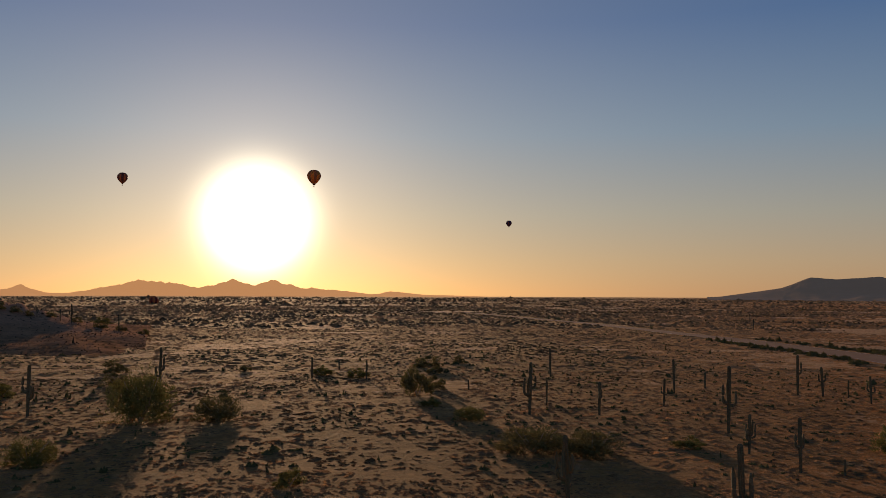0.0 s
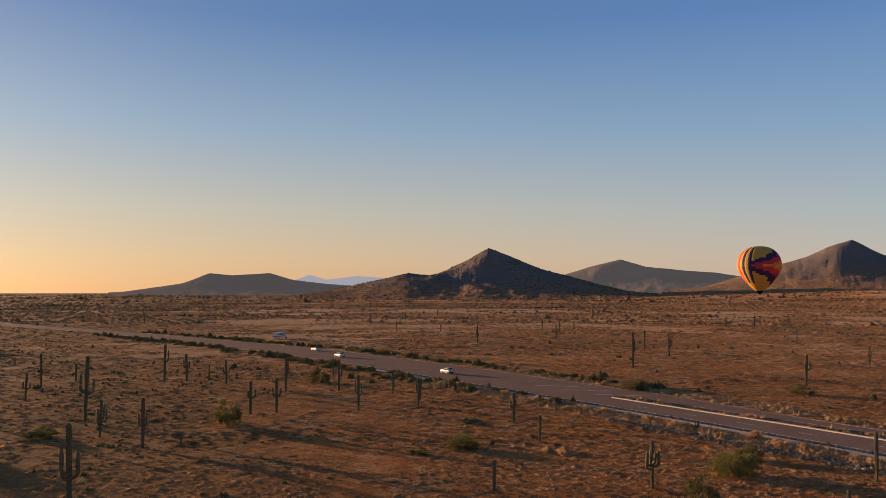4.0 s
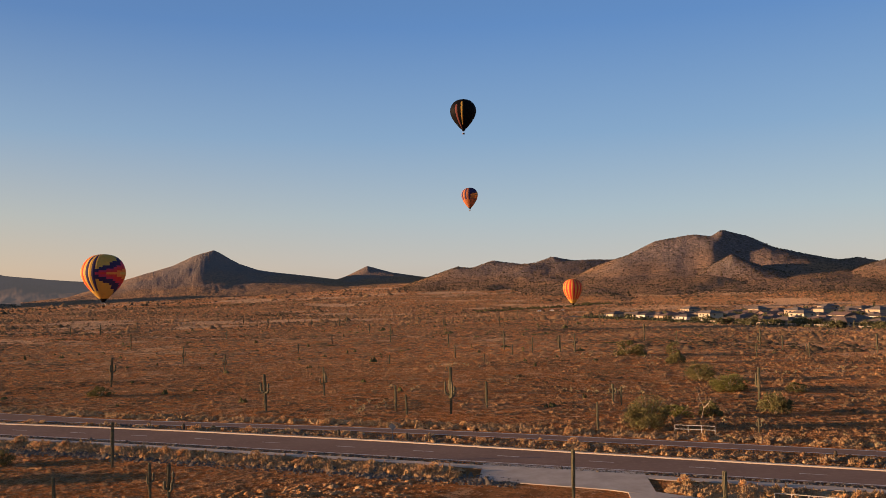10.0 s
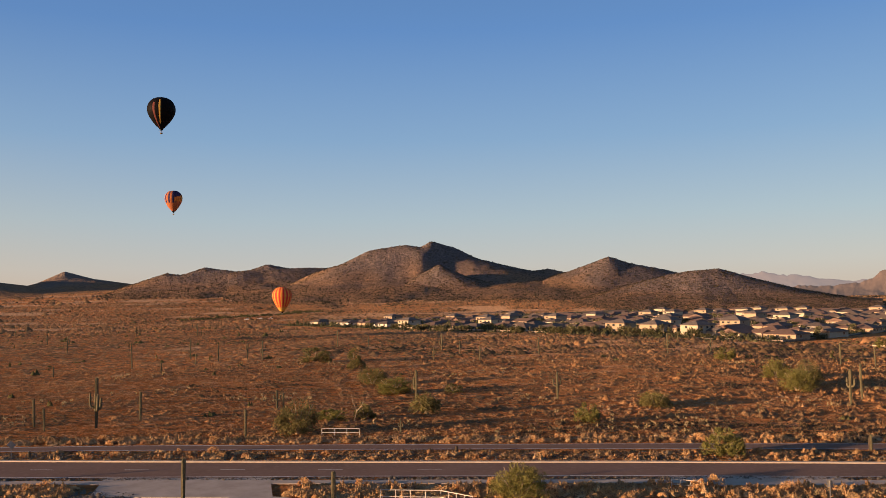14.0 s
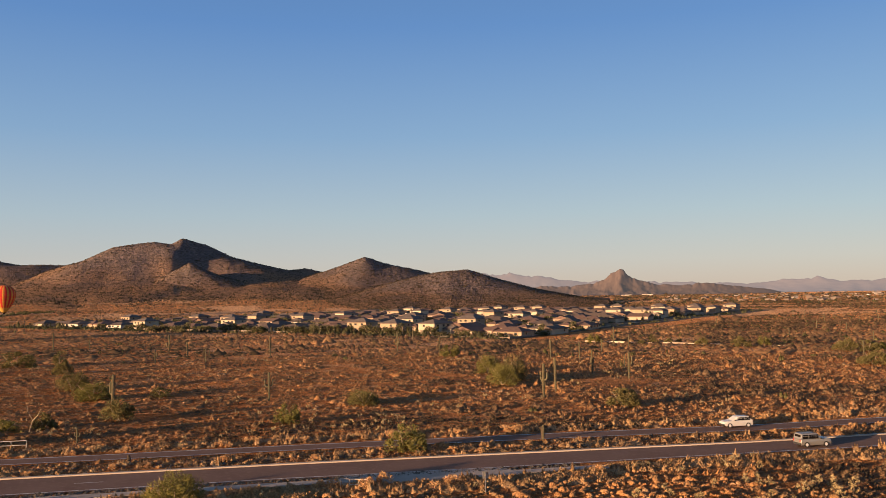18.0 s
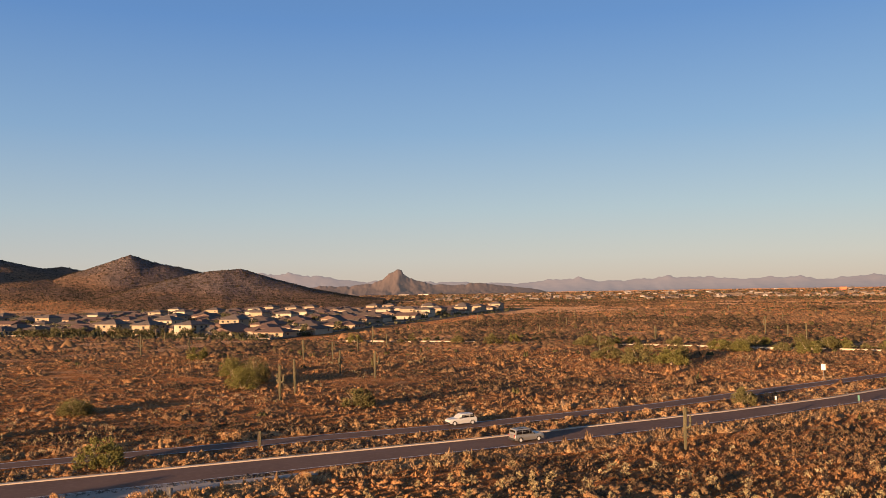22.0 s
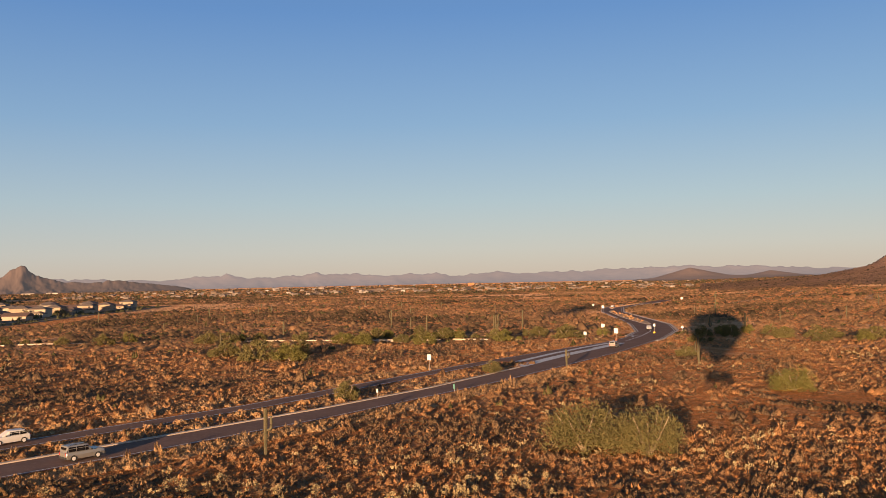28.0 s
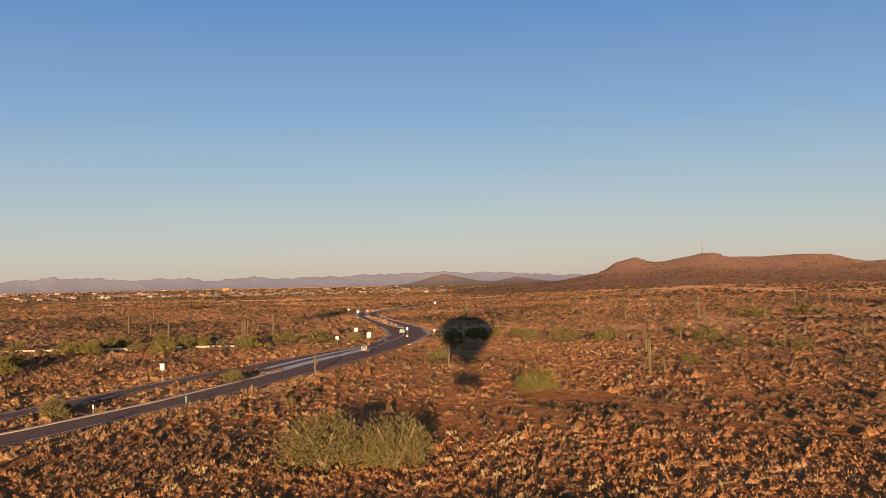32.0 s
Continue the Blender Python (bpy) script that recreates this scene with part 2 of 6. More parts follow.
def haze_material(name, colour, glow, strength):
    """Land so far off that the bright air before it outshines its own colour; emission paints in that haze."""
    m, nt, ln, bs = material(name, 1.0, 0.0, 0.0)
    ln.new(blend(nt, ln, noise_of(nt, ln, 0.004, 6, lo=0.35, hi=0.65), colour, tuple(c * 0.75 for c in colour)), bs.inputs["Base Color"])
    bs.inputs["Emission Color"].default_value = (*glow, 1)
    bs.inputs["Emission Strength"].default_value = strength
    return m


SOIL = ground_material()
ASPHALT = two_tone("asphalt", (0.235, 0.155, 0.12), (0.20, 0.13, 0.10), 0.15, 0.95, 0.25, 6.0, (0.26, 0.175, 0.135), spec=0.02)
ASPHALT_OLD = two_tone("worn_asphalt", (0.24, 0.155, 0.115), (0.20, 0.13, 0.10), 0.2, 0.95, 0.25, 6.0, spec=0.02)
PAINT = two_tone("road_paint", (0.72, 0.70, 0.66), (0.55, 0.52, 0.47), 1.5, 0.7, 0.1)
CONCRETE = two_tone("concrete", (0.48, 0.40, 0.33), (0.38, 0.31, 0.25), 0.4, 0.9, 0.2, 3.0)
KERB = two_tone("kerb_concrete", (0.62, 0.50, 0.38), (0.52, 0.42, 0.32), 0.5, 0.9, 0.2, 3.0)
RED_ROCK = rock_material("red_hill_rock", (0.56, 0.32, 0.205), (0.50, 0.285, 0.185), (0.40, 0.24, 0.155))
HILL_ROCK = rock_material("hill_rock", (0.30, 0.215, 0.187), (0.235, 0.178, 0.16), (0.125, 0.105, 0.093))
MID_ROCK = rock_material("mid_hill_rock", (0.25, 0.195, 0.17), (0.23, 0.182, 0.162), (0.185, 0.155, 0.138))
# far hill rock with a little pale haze painted in as emission
SOUTH_HAZE_ROCK = haze_material("hazy_brown_hill_rock", (0.25, 0.17, 0.135), (1.0, 0.84, 0.76), 0.034)
FAR_HAZE_ROCK = haze_material("far_hill_rock_haze", (0.155, 0.112, 0.095), (1.0, 0.84, 0.76), 0.034)


# ---- mesh helpers ----
def mesh_of(name, verts, faces, mats=(), smooth=False, face_mats=None):
    me = bpy.data.meshes.new(name)
    me.from_pydata([tuple(v) for v in verts], [], faces)
    for m in mats:
        me.materials.append(m)
    if smooth:
        me.polygons.foreach_set("use_smooth", [True] * len(me.polygons))
    if face_mats is not None:
        me.polygons.foreach_set("material_index", face_mats)
    me.update()
    return me


def tri_mesh(name, verts, tris, mats, smooth=False):
    """A mesh straight from arrays of vertices and triangles."""
    me = bpy.data.meshes.new(name)
    nv, nf = len(verts), len(tris)
    me.vertices.add(nv)
    me.vertices.foreach_set("co", np.asarray(verts, dtype=np.float32).ravel())
    me.loops.add(nf * 3)
    me.loops.foreach_set("vertex_index", np.asarray(tris, dtype=np.int32).ravel())
    me.polygons.add(nf)
    me.polygons.foreach_set("loop_start", np.arange(0, nf * 3, 3, dtype=np.int32))
    if smooth:
        me.polygons.foreach_set("use_smooth", np.ones(nf, dtype=bool))
    me.update(calc_edges=True)
    for m in mats:
        me.materials.append(m)
    return me


def thing(name, label, category, m=None, group="", kind=""):
    ob = new(name)
    ob.empty_display_size = 0.2
    if m is not None:
        ob.matrix_basis = m
    return tagged(ob, label, category, group, kind)


def part(name, bm, mat, parent, label="", smooth=False):
    """Links a bmesh (or a mesh) as one object under a thing or a part."""
    if isinstance(bm, bmesh.types.BMesh):
        me = bpy.data.meshes.new(name)
        if smooth:
            for f in bm.faces:
                f.smooth = True
        bm.to_mesh(me)
        bm.free()
    else:
        me = bm
    if mat is not None and not me.materials:
        me.materials.append(mat)
    ob = new(name, me)
    ob.parent = parent
    if label:
        ob["label"] = label
    return ob


def box(sx, sy, sz, x=0.0, y=0.0, z=0.0, bevel=0.0, bm=None):
    """A box whose base centre is at x, y, z."""
    own = bm is None
    bm = bmesh.new() if own else bm
    r = bmesh.ops.create_cube(bm, size=1.0, matrix=Matrix.Translation((x, y, z + sz / 2)) @ Matrix.Diagonal((sx, sy, sz, 1)))
    if bevel:
        es = {e for v in r["verts"] for e in v.link_edges}
        bmesh.ops.bevel(bm, geom=list(es), offset=bevel, segments=2, affect="EDGES", profile=0.6)
    return bm


def cyl(r1, r2, h, x=0.0, y=0.0, z=0.0, seg=12, bm=None, rot=None):
    own = bm is None
    bm = bmesh.new() if own else bm
    m = Matrix.Translation((x, y, z)) @ (rot or Matrix.Identity(4)) @ Matrix.Translation((0, 0, h / 2))
    bmesh.ops.create_cone(bm, cap_ends=True, segments=seg, radius1=r1, radius2=r2, depth=h, matrix=m)
    return bm


def tube(points, radii, seg=8, bm=None):
    """A bent round limb through points."""
    own = bm is None
    bm = bmesh.new() if own else bm
    rings = []
    n = len(points)
    for i, (p, r) in enumerate(zip(points, radii)):
        p = Vector(p)
        d = (Vector(points[min(i + 1, n - 1)]) - Vector(points[max(i - 1, 0)])).normalized()
        q = d.to_track_quat("Z", "Y")
        rings.append([bm.verts.new(p + q @ Vector((r * math.cos(2 * math.pi * k / seg), r * math.sin(2 * math.pi * k / seg), 0))) for k in range(seg)])
    for a, b in zip(rings, rings[1:]):
        for k in range(seg):
            bm.faces.new((a[k], a[(k + 1) % seg], b[(k + 1) % seg], b[k]))
    bm.faces.new(rings[0][::-1])
    bm.faces.new(rings[-1])
    return bm


# ---- plan: road edges as x over y ----
def curve_of(pairs):
    ys = [p[0] for p in pairs]
    xs = [p[1] for p in pairs]
    return lambda y: np.interp(y, ys, xs)


NEAR = curve_of([(-760, 112), (-700, 112), (-650, 117), (-600, 117), (-540, 104), (-487, 85), (-420, 60), (-380, 51), (-340, 49), (-290, 51.5), (-228, 58.8), (-180, 68),
                 (-150, 76), (-135, 80.8), (-100, 91.6), (-81, 98), (-50, 107.2), (-23, 114.9), (0, 121.6), (17, 126.4), (39, 132.6), (62, 138.2), (93, 145),
                 (130, 152.5), (180, 162.5), (230, 171), (300, 180), (420, 184), (640, 172), (1000, 120)])
FARK = curve_of([(-260, 62.5), (-213, 67.8), (-187, 73.2), (-156, 81.6), (-140, 86.2), (-118, 93.8), (-84, 105.4), (-51, 115.8), (-24, 124.6), (-6, 130.6), (10.6, 135.2),
                 (31, 140.8), (54, 146.2), (83, 152.3), (95, 155)])
B_NEAR = curve_of([(-260, 72.8), (-215, 79.0), (-186, 83.0), (-150, 92.2), (-124, 101.9), (-90, 113.6), (-52, 125.2), (-21, 134.4), (3, 140.8), (22, 144.4), (46, 148.6), (80, 156), (95, 159)])
B_FAR = curve_of([(-260, 77), (-215, 84.0), (-186, 88.0), (-150, 97.4), (-127, 106.0), (-90, 118.2), (-52, 129.8), (-21, 139.0), (3.5, 145), (23, 149), (48, 154), (92, 168.5), (113, 173), (160, 183.5), (213, 192)])
JOIN_FAR = curve_of([(-760, 122), (-700, 124), (-660, 129), (-600, 129), (-540, 115), (-487, 97), (-415, 73.5), (-373, 63), (-342, 61), (-323, 62.5), (-302, 68), (-272, 74.4), (-260, 77)])
WIDE_FAR = curve_of([(95, 168.9), (113, 172.8), (160, 183.4), (213, 192.4), (248, 198), (300, 199), (420, 199), (640, 184), (1000, 130)])


def off_road(x, y, gap=1.0):
    """True where a plant may stand: off both carriageways and the path beside them."""
    x, y = np.asarray(x, dtype=float), np.asarray(y, dtype=float)
    near = NEAR(y) - gap - np.where((y > -115) & (y < 190), 4.2, 1.0)
    far = np.where(y > 95, WIDE_FAR(y), np.where(y < -260, JOIN_FAR(y), FARK(y))) + gap
    on_a = (x > near) & (x < far) & (y > -760) & (y < 1000)
    on_b = (x > B_NEAR(y) - gap) & (x < B_FAR(y) + gap) & (y > -262) & (y < 96)
    apron = ((y > -43) & (y < -20) & (x > 95.5) & (x < 116)) | ((y > -62) & (y < -37) & (x > 81 + (y + 60) * 0.42) & (x < 88.5 + (y + 60) * 0.62)) | ((y > -106) & (y < -84) & (x > 84 + (y + 108) * 0.27) & (x < 90))
    return ~(on_a | on_b | apron)


def swell(x, y):
    """Height of the open ground: gentle waves, level by the road, lifting far towards the hills."""
    x, y = np.asarray(x, dtype=float), np.asarray(y, dtype=float)
    near = NEAR(np.clip(y, -760, 1000))
    far = np.where(y > 95, WIDE_FAR(y), B_FAR(np.clip(y, -260, 95)))
    gap = np.maximum(np.maximum(near - x, x - far), 0.0)
    mask = np.clip((gap - 4) / 40, 0, 1)
    wave = 0.35 * np.sin(x * 0.031 + 1.3 * np.sin(y * 0.017)) + 0.25 * np.sin(y * 0.043 + x * 0.011) + 0.15 * np.sin(x * 0.11 + y * 0.09)
    dx, dy = x - HOME[0], y - HOME[1]
    r, az = np.hypot(dx, dy), np.degrees(np.arctan2(dx, dy))
    q = np.clip((r - 850) / 500, 0, 1)
    bajada = q * q * (3 - 2 * q) * np.clip((az - 52) / 30, 0, 1) * np.clip((122 - az) / 12, 0, 1) * 0.031 * np.maximum(r - 850, 0)
    west = np.mod(az, 360.0)
    apron = np.clip((west - 172) / 16, 0, 1) * np.clip((236 - west) / 24, 0, 1) * 0.016 * np.clip(r - 330, 0, 900)
    return mask * (wave * 0.8 - 0.25) - 0.06 + np.minimum(bajada, 75.0) + apron


def level(x, y):
    return float(swell(x, y))


def drift(x, y, size, seed):
    """Smooth random field in 0..1 over the plan, with lumps of one size."""
    u, v = np.asarray(x, dtype=float) / size, np.asarray(y, dtype=float) / size
    i, j = np.floor(u), np.floor(v)
    fu, fv = u - i, v - j
    fu, fv = fu * fu * (3 - 2 * fu), fv * fv * (3 - 2 * fv)

    def corner(a, b):
        return np.mod(np.sin(a * 127.1 + b * 311.7 + seed * 74.7) * 43758.5453, 1.0)
    return (corner(i, j) * (1 - fu) + corner(i + 1, j) * fu) * (1 - fv) + (corner(i, j + 1) * (1 - fu) + corner(i + 1, j + 1) * fu) * fv


def cover(x, y):
    """How thick the scrub grows, 0 to 1: clearings and washes in lumps of several sizes, wider far off."""
    r = np.hypot(np.asarray(x) - HOME[0], np.asarray(y) - HOME[1])
    far = np.clip((r - 250) / 500, 0, 1)
    fine = 0.45 * drift(x, y, 11, 1) + 0.30 * drift(x, y, 27, 2) + 0.25 * drift(x, y, 70, 3)
    wide = 0.38 * drift(x, y, 38, 4) + 0.40 * drift(x, y, 110, 5) + 0.22 * drift(x, y, 330, 6)
    return fine * (1 - far) + wide * far


# ---- ground ----
# sandy clearings and trodden ground: centre, half length, half breadth, turn
CLEARINGS = ((238, 300, 62, 14, 75), (262, 235, 34, 5, 80), (300, 160, 30, 4, 70), (345, 120, 60, 7, 60), (440, 40, 50, 6, 85), (560, -60, 60, 7, 80), (505, -88, 40, 8, 60),
             (330, 330, 70, 9, 50), (470, 180, 90, 8, 65), (46, -418, 8, 34, -14), (78, -505, 7, 40, -22))


def clearing(x, y):
    """1 on the open sand of the clearings, falling unevenly to 0 round them."""
    best = np.zeros_like(x)
    for cx, cy, rx, ry, turn in CLEARINGS:
        c, k = math.cos(radians(turn)), math.sin(radians(turn))
        u, v = ((x - cx) * c + (y - cy) * k) / rx, ((y - cy) * c - (x - cx) * k) / ry
        best = np.maximum(best, np.clip(1.35 - np.hypot(u, v) * (0.5 + drift(x, y, 17, 21)), 0, 1))
    return best


def build_ground():
    radii = list(np.concatenate([np.linspace(0, 60, 5), np.geomspace(66, 420, 110), np.geomspace(430, 4950, 140)]))
    seg = 520
    ang = np.linspace(0, 2 * np.pi, seg, endpoint=False)
    verts = [np.array([[HOME[0], HOME[1], -0.4]])]
    for r in radii[1:]:
        x, y = HOME[0] + r * np.sin(ang), HOME[1] + r * np.cos(ang)
        verts.append(np.stack([x, y, swell(x, y)], 1))
    verts = np.concatenate(verts)
    faces = [(0, 1 + (k + 1) % seg, 1 + k) for k in range(seg)]
    for i in range(len(radii) - 2):
        a, b = 1 + i * seg, 1 + (i + 1) * seg
        faces += [(a + k, a + (k + 1) % seg, b + (k + 1) % seg, b + k) for k in range(seg)]
    me = mesh_of("ground", verts, faces, [SOIL], True)
    far = np.clip((np.hypot(verts[:, 0] - HOME[0], verts[:, 1] - HOME[1]) - 150) / 260, 0, 1)
    bare = np.maximum(np.clip((0.43 - cover(verts[:, 0], verts[:, 1])) * 7 + 0.3, 0, 1) * far, clearing(verts[:, 0], verts[:, 1]))
    me.attributes.new("bare", "FLOAT", "POINT").data.foreach_set("value", bare.astype(np.float32))
    turn = np.degrees(np.arctan2(verts[:, 0] - HOME[0], verts[:, 1] - HOME[1]))
    lush = np.clip((36 - np.abs(turn + 4)) / 22, 0, 1) * np.clip((verts[:, 1] - 40) / 30, 0, 1)
    me.attributes.new("lush", "FLOAT", "POINT").data.foreach_set("value", lush.astype(np.float32))
    dry = np.clip((-70 - verts[:, 1]) / 90, 0, 1)
    me.attributes.new("dry", "FLOAT", "POINT").data.foreach_set("value", dry.astype(np.float32))
    ob = new("ground", me)
    tagged(ob, "reddish brown desert plain of bare gravelly soil", "ground", kind="structure")


build_ground()


def ribbon(name, left, right, y0, y1, z, mat, label, category="road", step=3.0, kind="structure", thick=0.0):
    """A strip between two edges given as x over y."""
    ys = np.arange(y0, y1 + 1e-6, (y1 - y0) / max(2, round((y1 - y0) / step)))
    verts, faces = [], []
    for y in ys:
        l, r = float(left(y)), float(right(y))
        verts += [(l, y, z), (r, y, z)]
    n = len(ys)
    faces += [(2 * i, 2 * i + 1, 2 * i + 3, 2 * i + 2) for i in range(n - 1)]
    if thick:
        b = len(verts)
        verts += [(x, y, zz - thick) for x, y, zz in verts]
        for i in range(n - 1):
            faces += [(2 * i, 2 * i + 2, b + 2 * i + 2, b + 2 * i), (2 * i + 1, b + 2 * i + 1, b + 2 * i + 3, 2 * i + 3)]
        faces += [(0, b, b + 1, 1), (2 * n - 2, 2 * n - 1, b + 2 * n - 1, b + 2 * n - 2)]
    ob = new(name, mesh_of(name, verts, faces, [mat]))
    return tagged(ob, label, category, kind=kind)


def shifted(f, d):
    return lambda y: f(y) + d


ribbon("road", shifted(NEAR, -0.5), shifted(FARK, 0), -262, 96, 0.0, ASPHALT, "dark two-lane asphalt carriageway with white edge lines")
ribbon("road", shifted(NEAR, -0.5), shifted(WIDE_FAR, 0), 96, 1000, 0.0, ASPHALT, "wide asphalt highway with turning lanes")
ribbon("road", shifted(NEAR, -0.5), shifted(JOIN_FAR, 0), -760, -262, 0.0, ASPHALT, "asphalt highway curving away past a junction")
ribbon("road", B_NEAR, B_FAR, -262, 96, 0.004, ASPHALT_OLD, "narrow worn asphalt carriageway beyond the median")
ribbon("edge_line", shifted(NEAR, 0.0), shifted(NEAR, 0.22), -760, 640, 0.008, PAINT, "solid white edge line painted on asphalt", "road marking")
for edge in (shifted(B_NEAR, 0.25), shifted(B_FAR, -0.4)):
    ribbon("edge_line", edge, (lambda f: lambda y: f(y) + 0.18)(edge), -258, 94, 0.012, PAINT, "thin white edge line on the narrow carriageway", "road marking")
ribbon("kerb", shifted(FARK, -0.1), shifted(FARK, 0.55), -250, 95, 0.14, KERB, "pale concrete kerb along the planted median", "kerb", thick=0.3)


# ---- hills ----
SLOPES = []


def hills(name, dist, skyline, width, mat, label, seed=0.0, rough=0.10, steps=4, kind="structure", foot=0.0, jag=0.0, blur=1.0):
    """A range whose crest runs at one distance; its spurs and gullies fall to the plain on both sides."""
    az = [p[0] for p in skyline]
    top = [p[1] for p in skyline]
    lead, trail = (max(1.0, math.degrees(h / (dist * 0.22))) for h in (top[0], top[-1]))
    az = np.array([az[0] - lead, *az, az[-1] + trail], dtype=float)
    top = np.array([foot, *top, foot], dtype=float)
    span = az[-1] - az[0]
    na = int(min(420, max(90, span * steps * 5)))
    a = np.linspace(az[0], az[-1], na)
    crest = np.interp(a, az, top)
    crest = np.convolve(np.pad(crest, 1, mode="edge"), np.array([0.2, 0.6, 0.2]), mode="valid")
    crest = np.convolve(np.pad(crest, 2, mode="edge"), np.array([0.1, 0.2, 0.4, 0.2, 0.1]), mode="valid") * 1.02
    if jag:
        crest = crest * np.array([1 + jag * noise.fractal(Vector((x * 1.6 + seed, seed, 0)), 0.8, 2.2, 5) for x in a])
    nr = 47
    s = np.linspace(-1, 1, nr)
    s = np.sign(s) * np.abs(s) ** 1.25
    soft = [crest]
    for reach in (0.10, 0.20, 0.34):
        k = max(3, int(reach * blur * width * 2.2 / (dist * radians(span) / na)) * 4 + 1)
        bell = np.exp(-np.linspace(-2, 2, k) ** 2)
        soft.append(np.convolve(np.pad(crest, k // 2, mode="edge"), bell / bell.sum(), mode="valid")[:na])
    w = width * 0.36
    reach = width * 1.75
    verts = []
    for i, aa in enumerate(a):
        side = radians(aa) * dist
        wander = width * 0.10 * noise.noise(Vector((aa * 0.35 + seed, seed, 0.5)))
        away = dist + s * reach + wander
        land = swell(HOME[0] + away * math.sin(radians(aa)), HOME[1] + away * math.cos(radians(aa)))
        rise = float(np.interp(dist + wander, away, land))
        for j, q in enumerate(s):
            p = bearing(aa, away[j], 0, HOME)
            lev = min(2.999, abs(q) * 10)
            h = max(0.0, float(soft[int(lev)][i] * (1 - lev % 1) + soft[int(lev) + 1][i] * (lev % 1)) - rise)
            bend = 0.5 * noise.noise(Vector((p.x / w * 0.7 + seed, p.y / w * 0.7, 4.2)))
            spur = noise.noise(Vector((side / w + bend + seed, q * 1.1, seed))) + 0.3 * noise.noise(Vector((side / w * 2.4 + bend * 2, q * 2.2 + seed, 1.7)))
            spur = 0.26 - math.sqrt(spur * spur + 0.02)
            f = max(0.0, 1 - (math.sqrt(q * q + 0.003) - 0.0548) / 0.947)
            body = (0.16 * f + 0.84 * f ** 2.5) * h
            gully = noise.fractal(Vector((p.x / width * 9 + seed, p.y / width * 9, 0)), 0.9, 2.1, 6)
            z = body + h * (rough * 2.2 * spur * 4 * f * (1 - f) + 0.04 * gully * min(1.0, 4 * f) * min(1.0, abs(q) * 8 + 0.25))
            verts.append((p.x, p.y, land[j] + (z if h > 1 else z - 2) - (3.0 if abs(q) >= 1 else 1.5 * (1 - f))))
    grid = np.array(verts)
    SLOPES.append((grid.reshape(na, nr, 3), dist))
    faces = [(i * nr + j, i * nr + j + 1, (i + 1) * nr + j + 1, (i + 1) * nr + j) for i in range(na - 1) for j in range(nr - 1)]
    me = mesh_of(name, verts, faces, [mat], True)
    above = grid[:, 2] - swell(grid[:, 0], grid[:, 1])
    low = np.clip(1.0 - above / (0.42 * max(top)) + 0.7 * (drift(grid[:, 0], grid[:, 1], width * 0.12, seed) - 0.5), 0, 1)
    me.attributes.new("foot", "FLOAT", "POINT").data.foreach_set("value", low.astype(np.float32))
    ob = new(name, me)
    return tagged(ob, label, "mountain", "hills round the plain", kind)


# the farthest ranges: emission stands in for the tinted air before them
BLUE_HAZE = haze_material("blue_distance_haze", (0.11, 0.10, 0.11), (0.36, 0.35, 0.39), 0.51)
MAUVE_HAZE = haze_material("mauve_distance_haze", (0.13, 0.11, 0.10), (0.38, 0.335, 0.34), 0.29)
GOLD_HAZE = haze_material("gold_distance_haze", (0.2, 0.15, 0.12), (0.66, 0.30, 0.11), 0.65)
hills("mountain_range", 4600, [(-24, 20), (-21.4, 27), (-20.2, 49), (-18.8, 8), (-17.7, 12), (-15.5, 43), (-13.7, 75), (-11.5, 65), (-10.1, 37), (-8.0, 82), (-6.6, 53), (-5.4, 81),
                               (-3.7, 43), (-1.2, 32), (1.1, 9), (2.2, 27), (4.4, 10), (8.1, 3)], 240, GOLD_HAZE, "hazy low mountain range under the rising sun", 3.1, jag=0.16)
hills("mesa", 3900, [(23.6, 12), (27.0, 46), (28.6, 90), (30.0, 81), (32.4, 92), (33.9, 62), (36.2, 45), (39.8, 30), (42, 20)], 420, FAR_HAZE_ROCK, "long dark flat-topped desert hill", 1.7)
hills("mountain_range", 4720, [(33.2, 45), (35.0, 99), (36.1, 73), (38.1, 93), (40.3, 82), (42.0, 49), (44, 40)], 160, BLUE_HAZE, "distant mountain range with pale blue haze painted in", 5.2)
hills("hill", 2600, [(37.3, 30), (41.3, 70), (43.0, 61), (45.3, 112), (46.6, 144), (48.3, 115), (50.2, 80), (51.7, 64), (54.5, 30)], 420, MID_ROCK, "dark cone-shaped desert hill", 2.2, rough=0.05)
hills("hill", 3300, [(50.1, 40), (51.8, 80), (53.6, 112), (55.3, 134), (56.9, 107), (59.4, 92), (61.3, 84), (64.9, 50)], 480, FAR_HAZE_ROCK, "low broad desert hill behind the cone", 6.3)
hills("hill", 2900, [(59.9, 24), (63.9, 85), (66.5, 124), (67.6, 150), (69.0, 173), (70.6, 129), (71.8, 107), (72.9, 100), (74.3, 91), (76.9, 74), (79.0, 40)], 520, MID_ROCK, "brown pointed desert hill with a long shoulder", 8.4, rough=0.05)
hills("hill", 3000, [(74.9, 50), (77.3, 81), (78.9, 120), (80.6, 95), (82.7, 79), (85.1, 45)], 420, MID_ROCK, "small dark rounded desert hill", 9.9, rough=0.05)
hills("ridge", 2300, [(80.3, 30), (83.0, 66), (84.8, 91), (85.7, 86), (87.2, 106), (89.2, 92), (89.9, 95), (91.2, 112), (92.5, 100), (94.4, 101), (97.6, 95), (100, 70)], 430, HILL_ROCK, "brown rocky ridge of several knolls", 4.6)
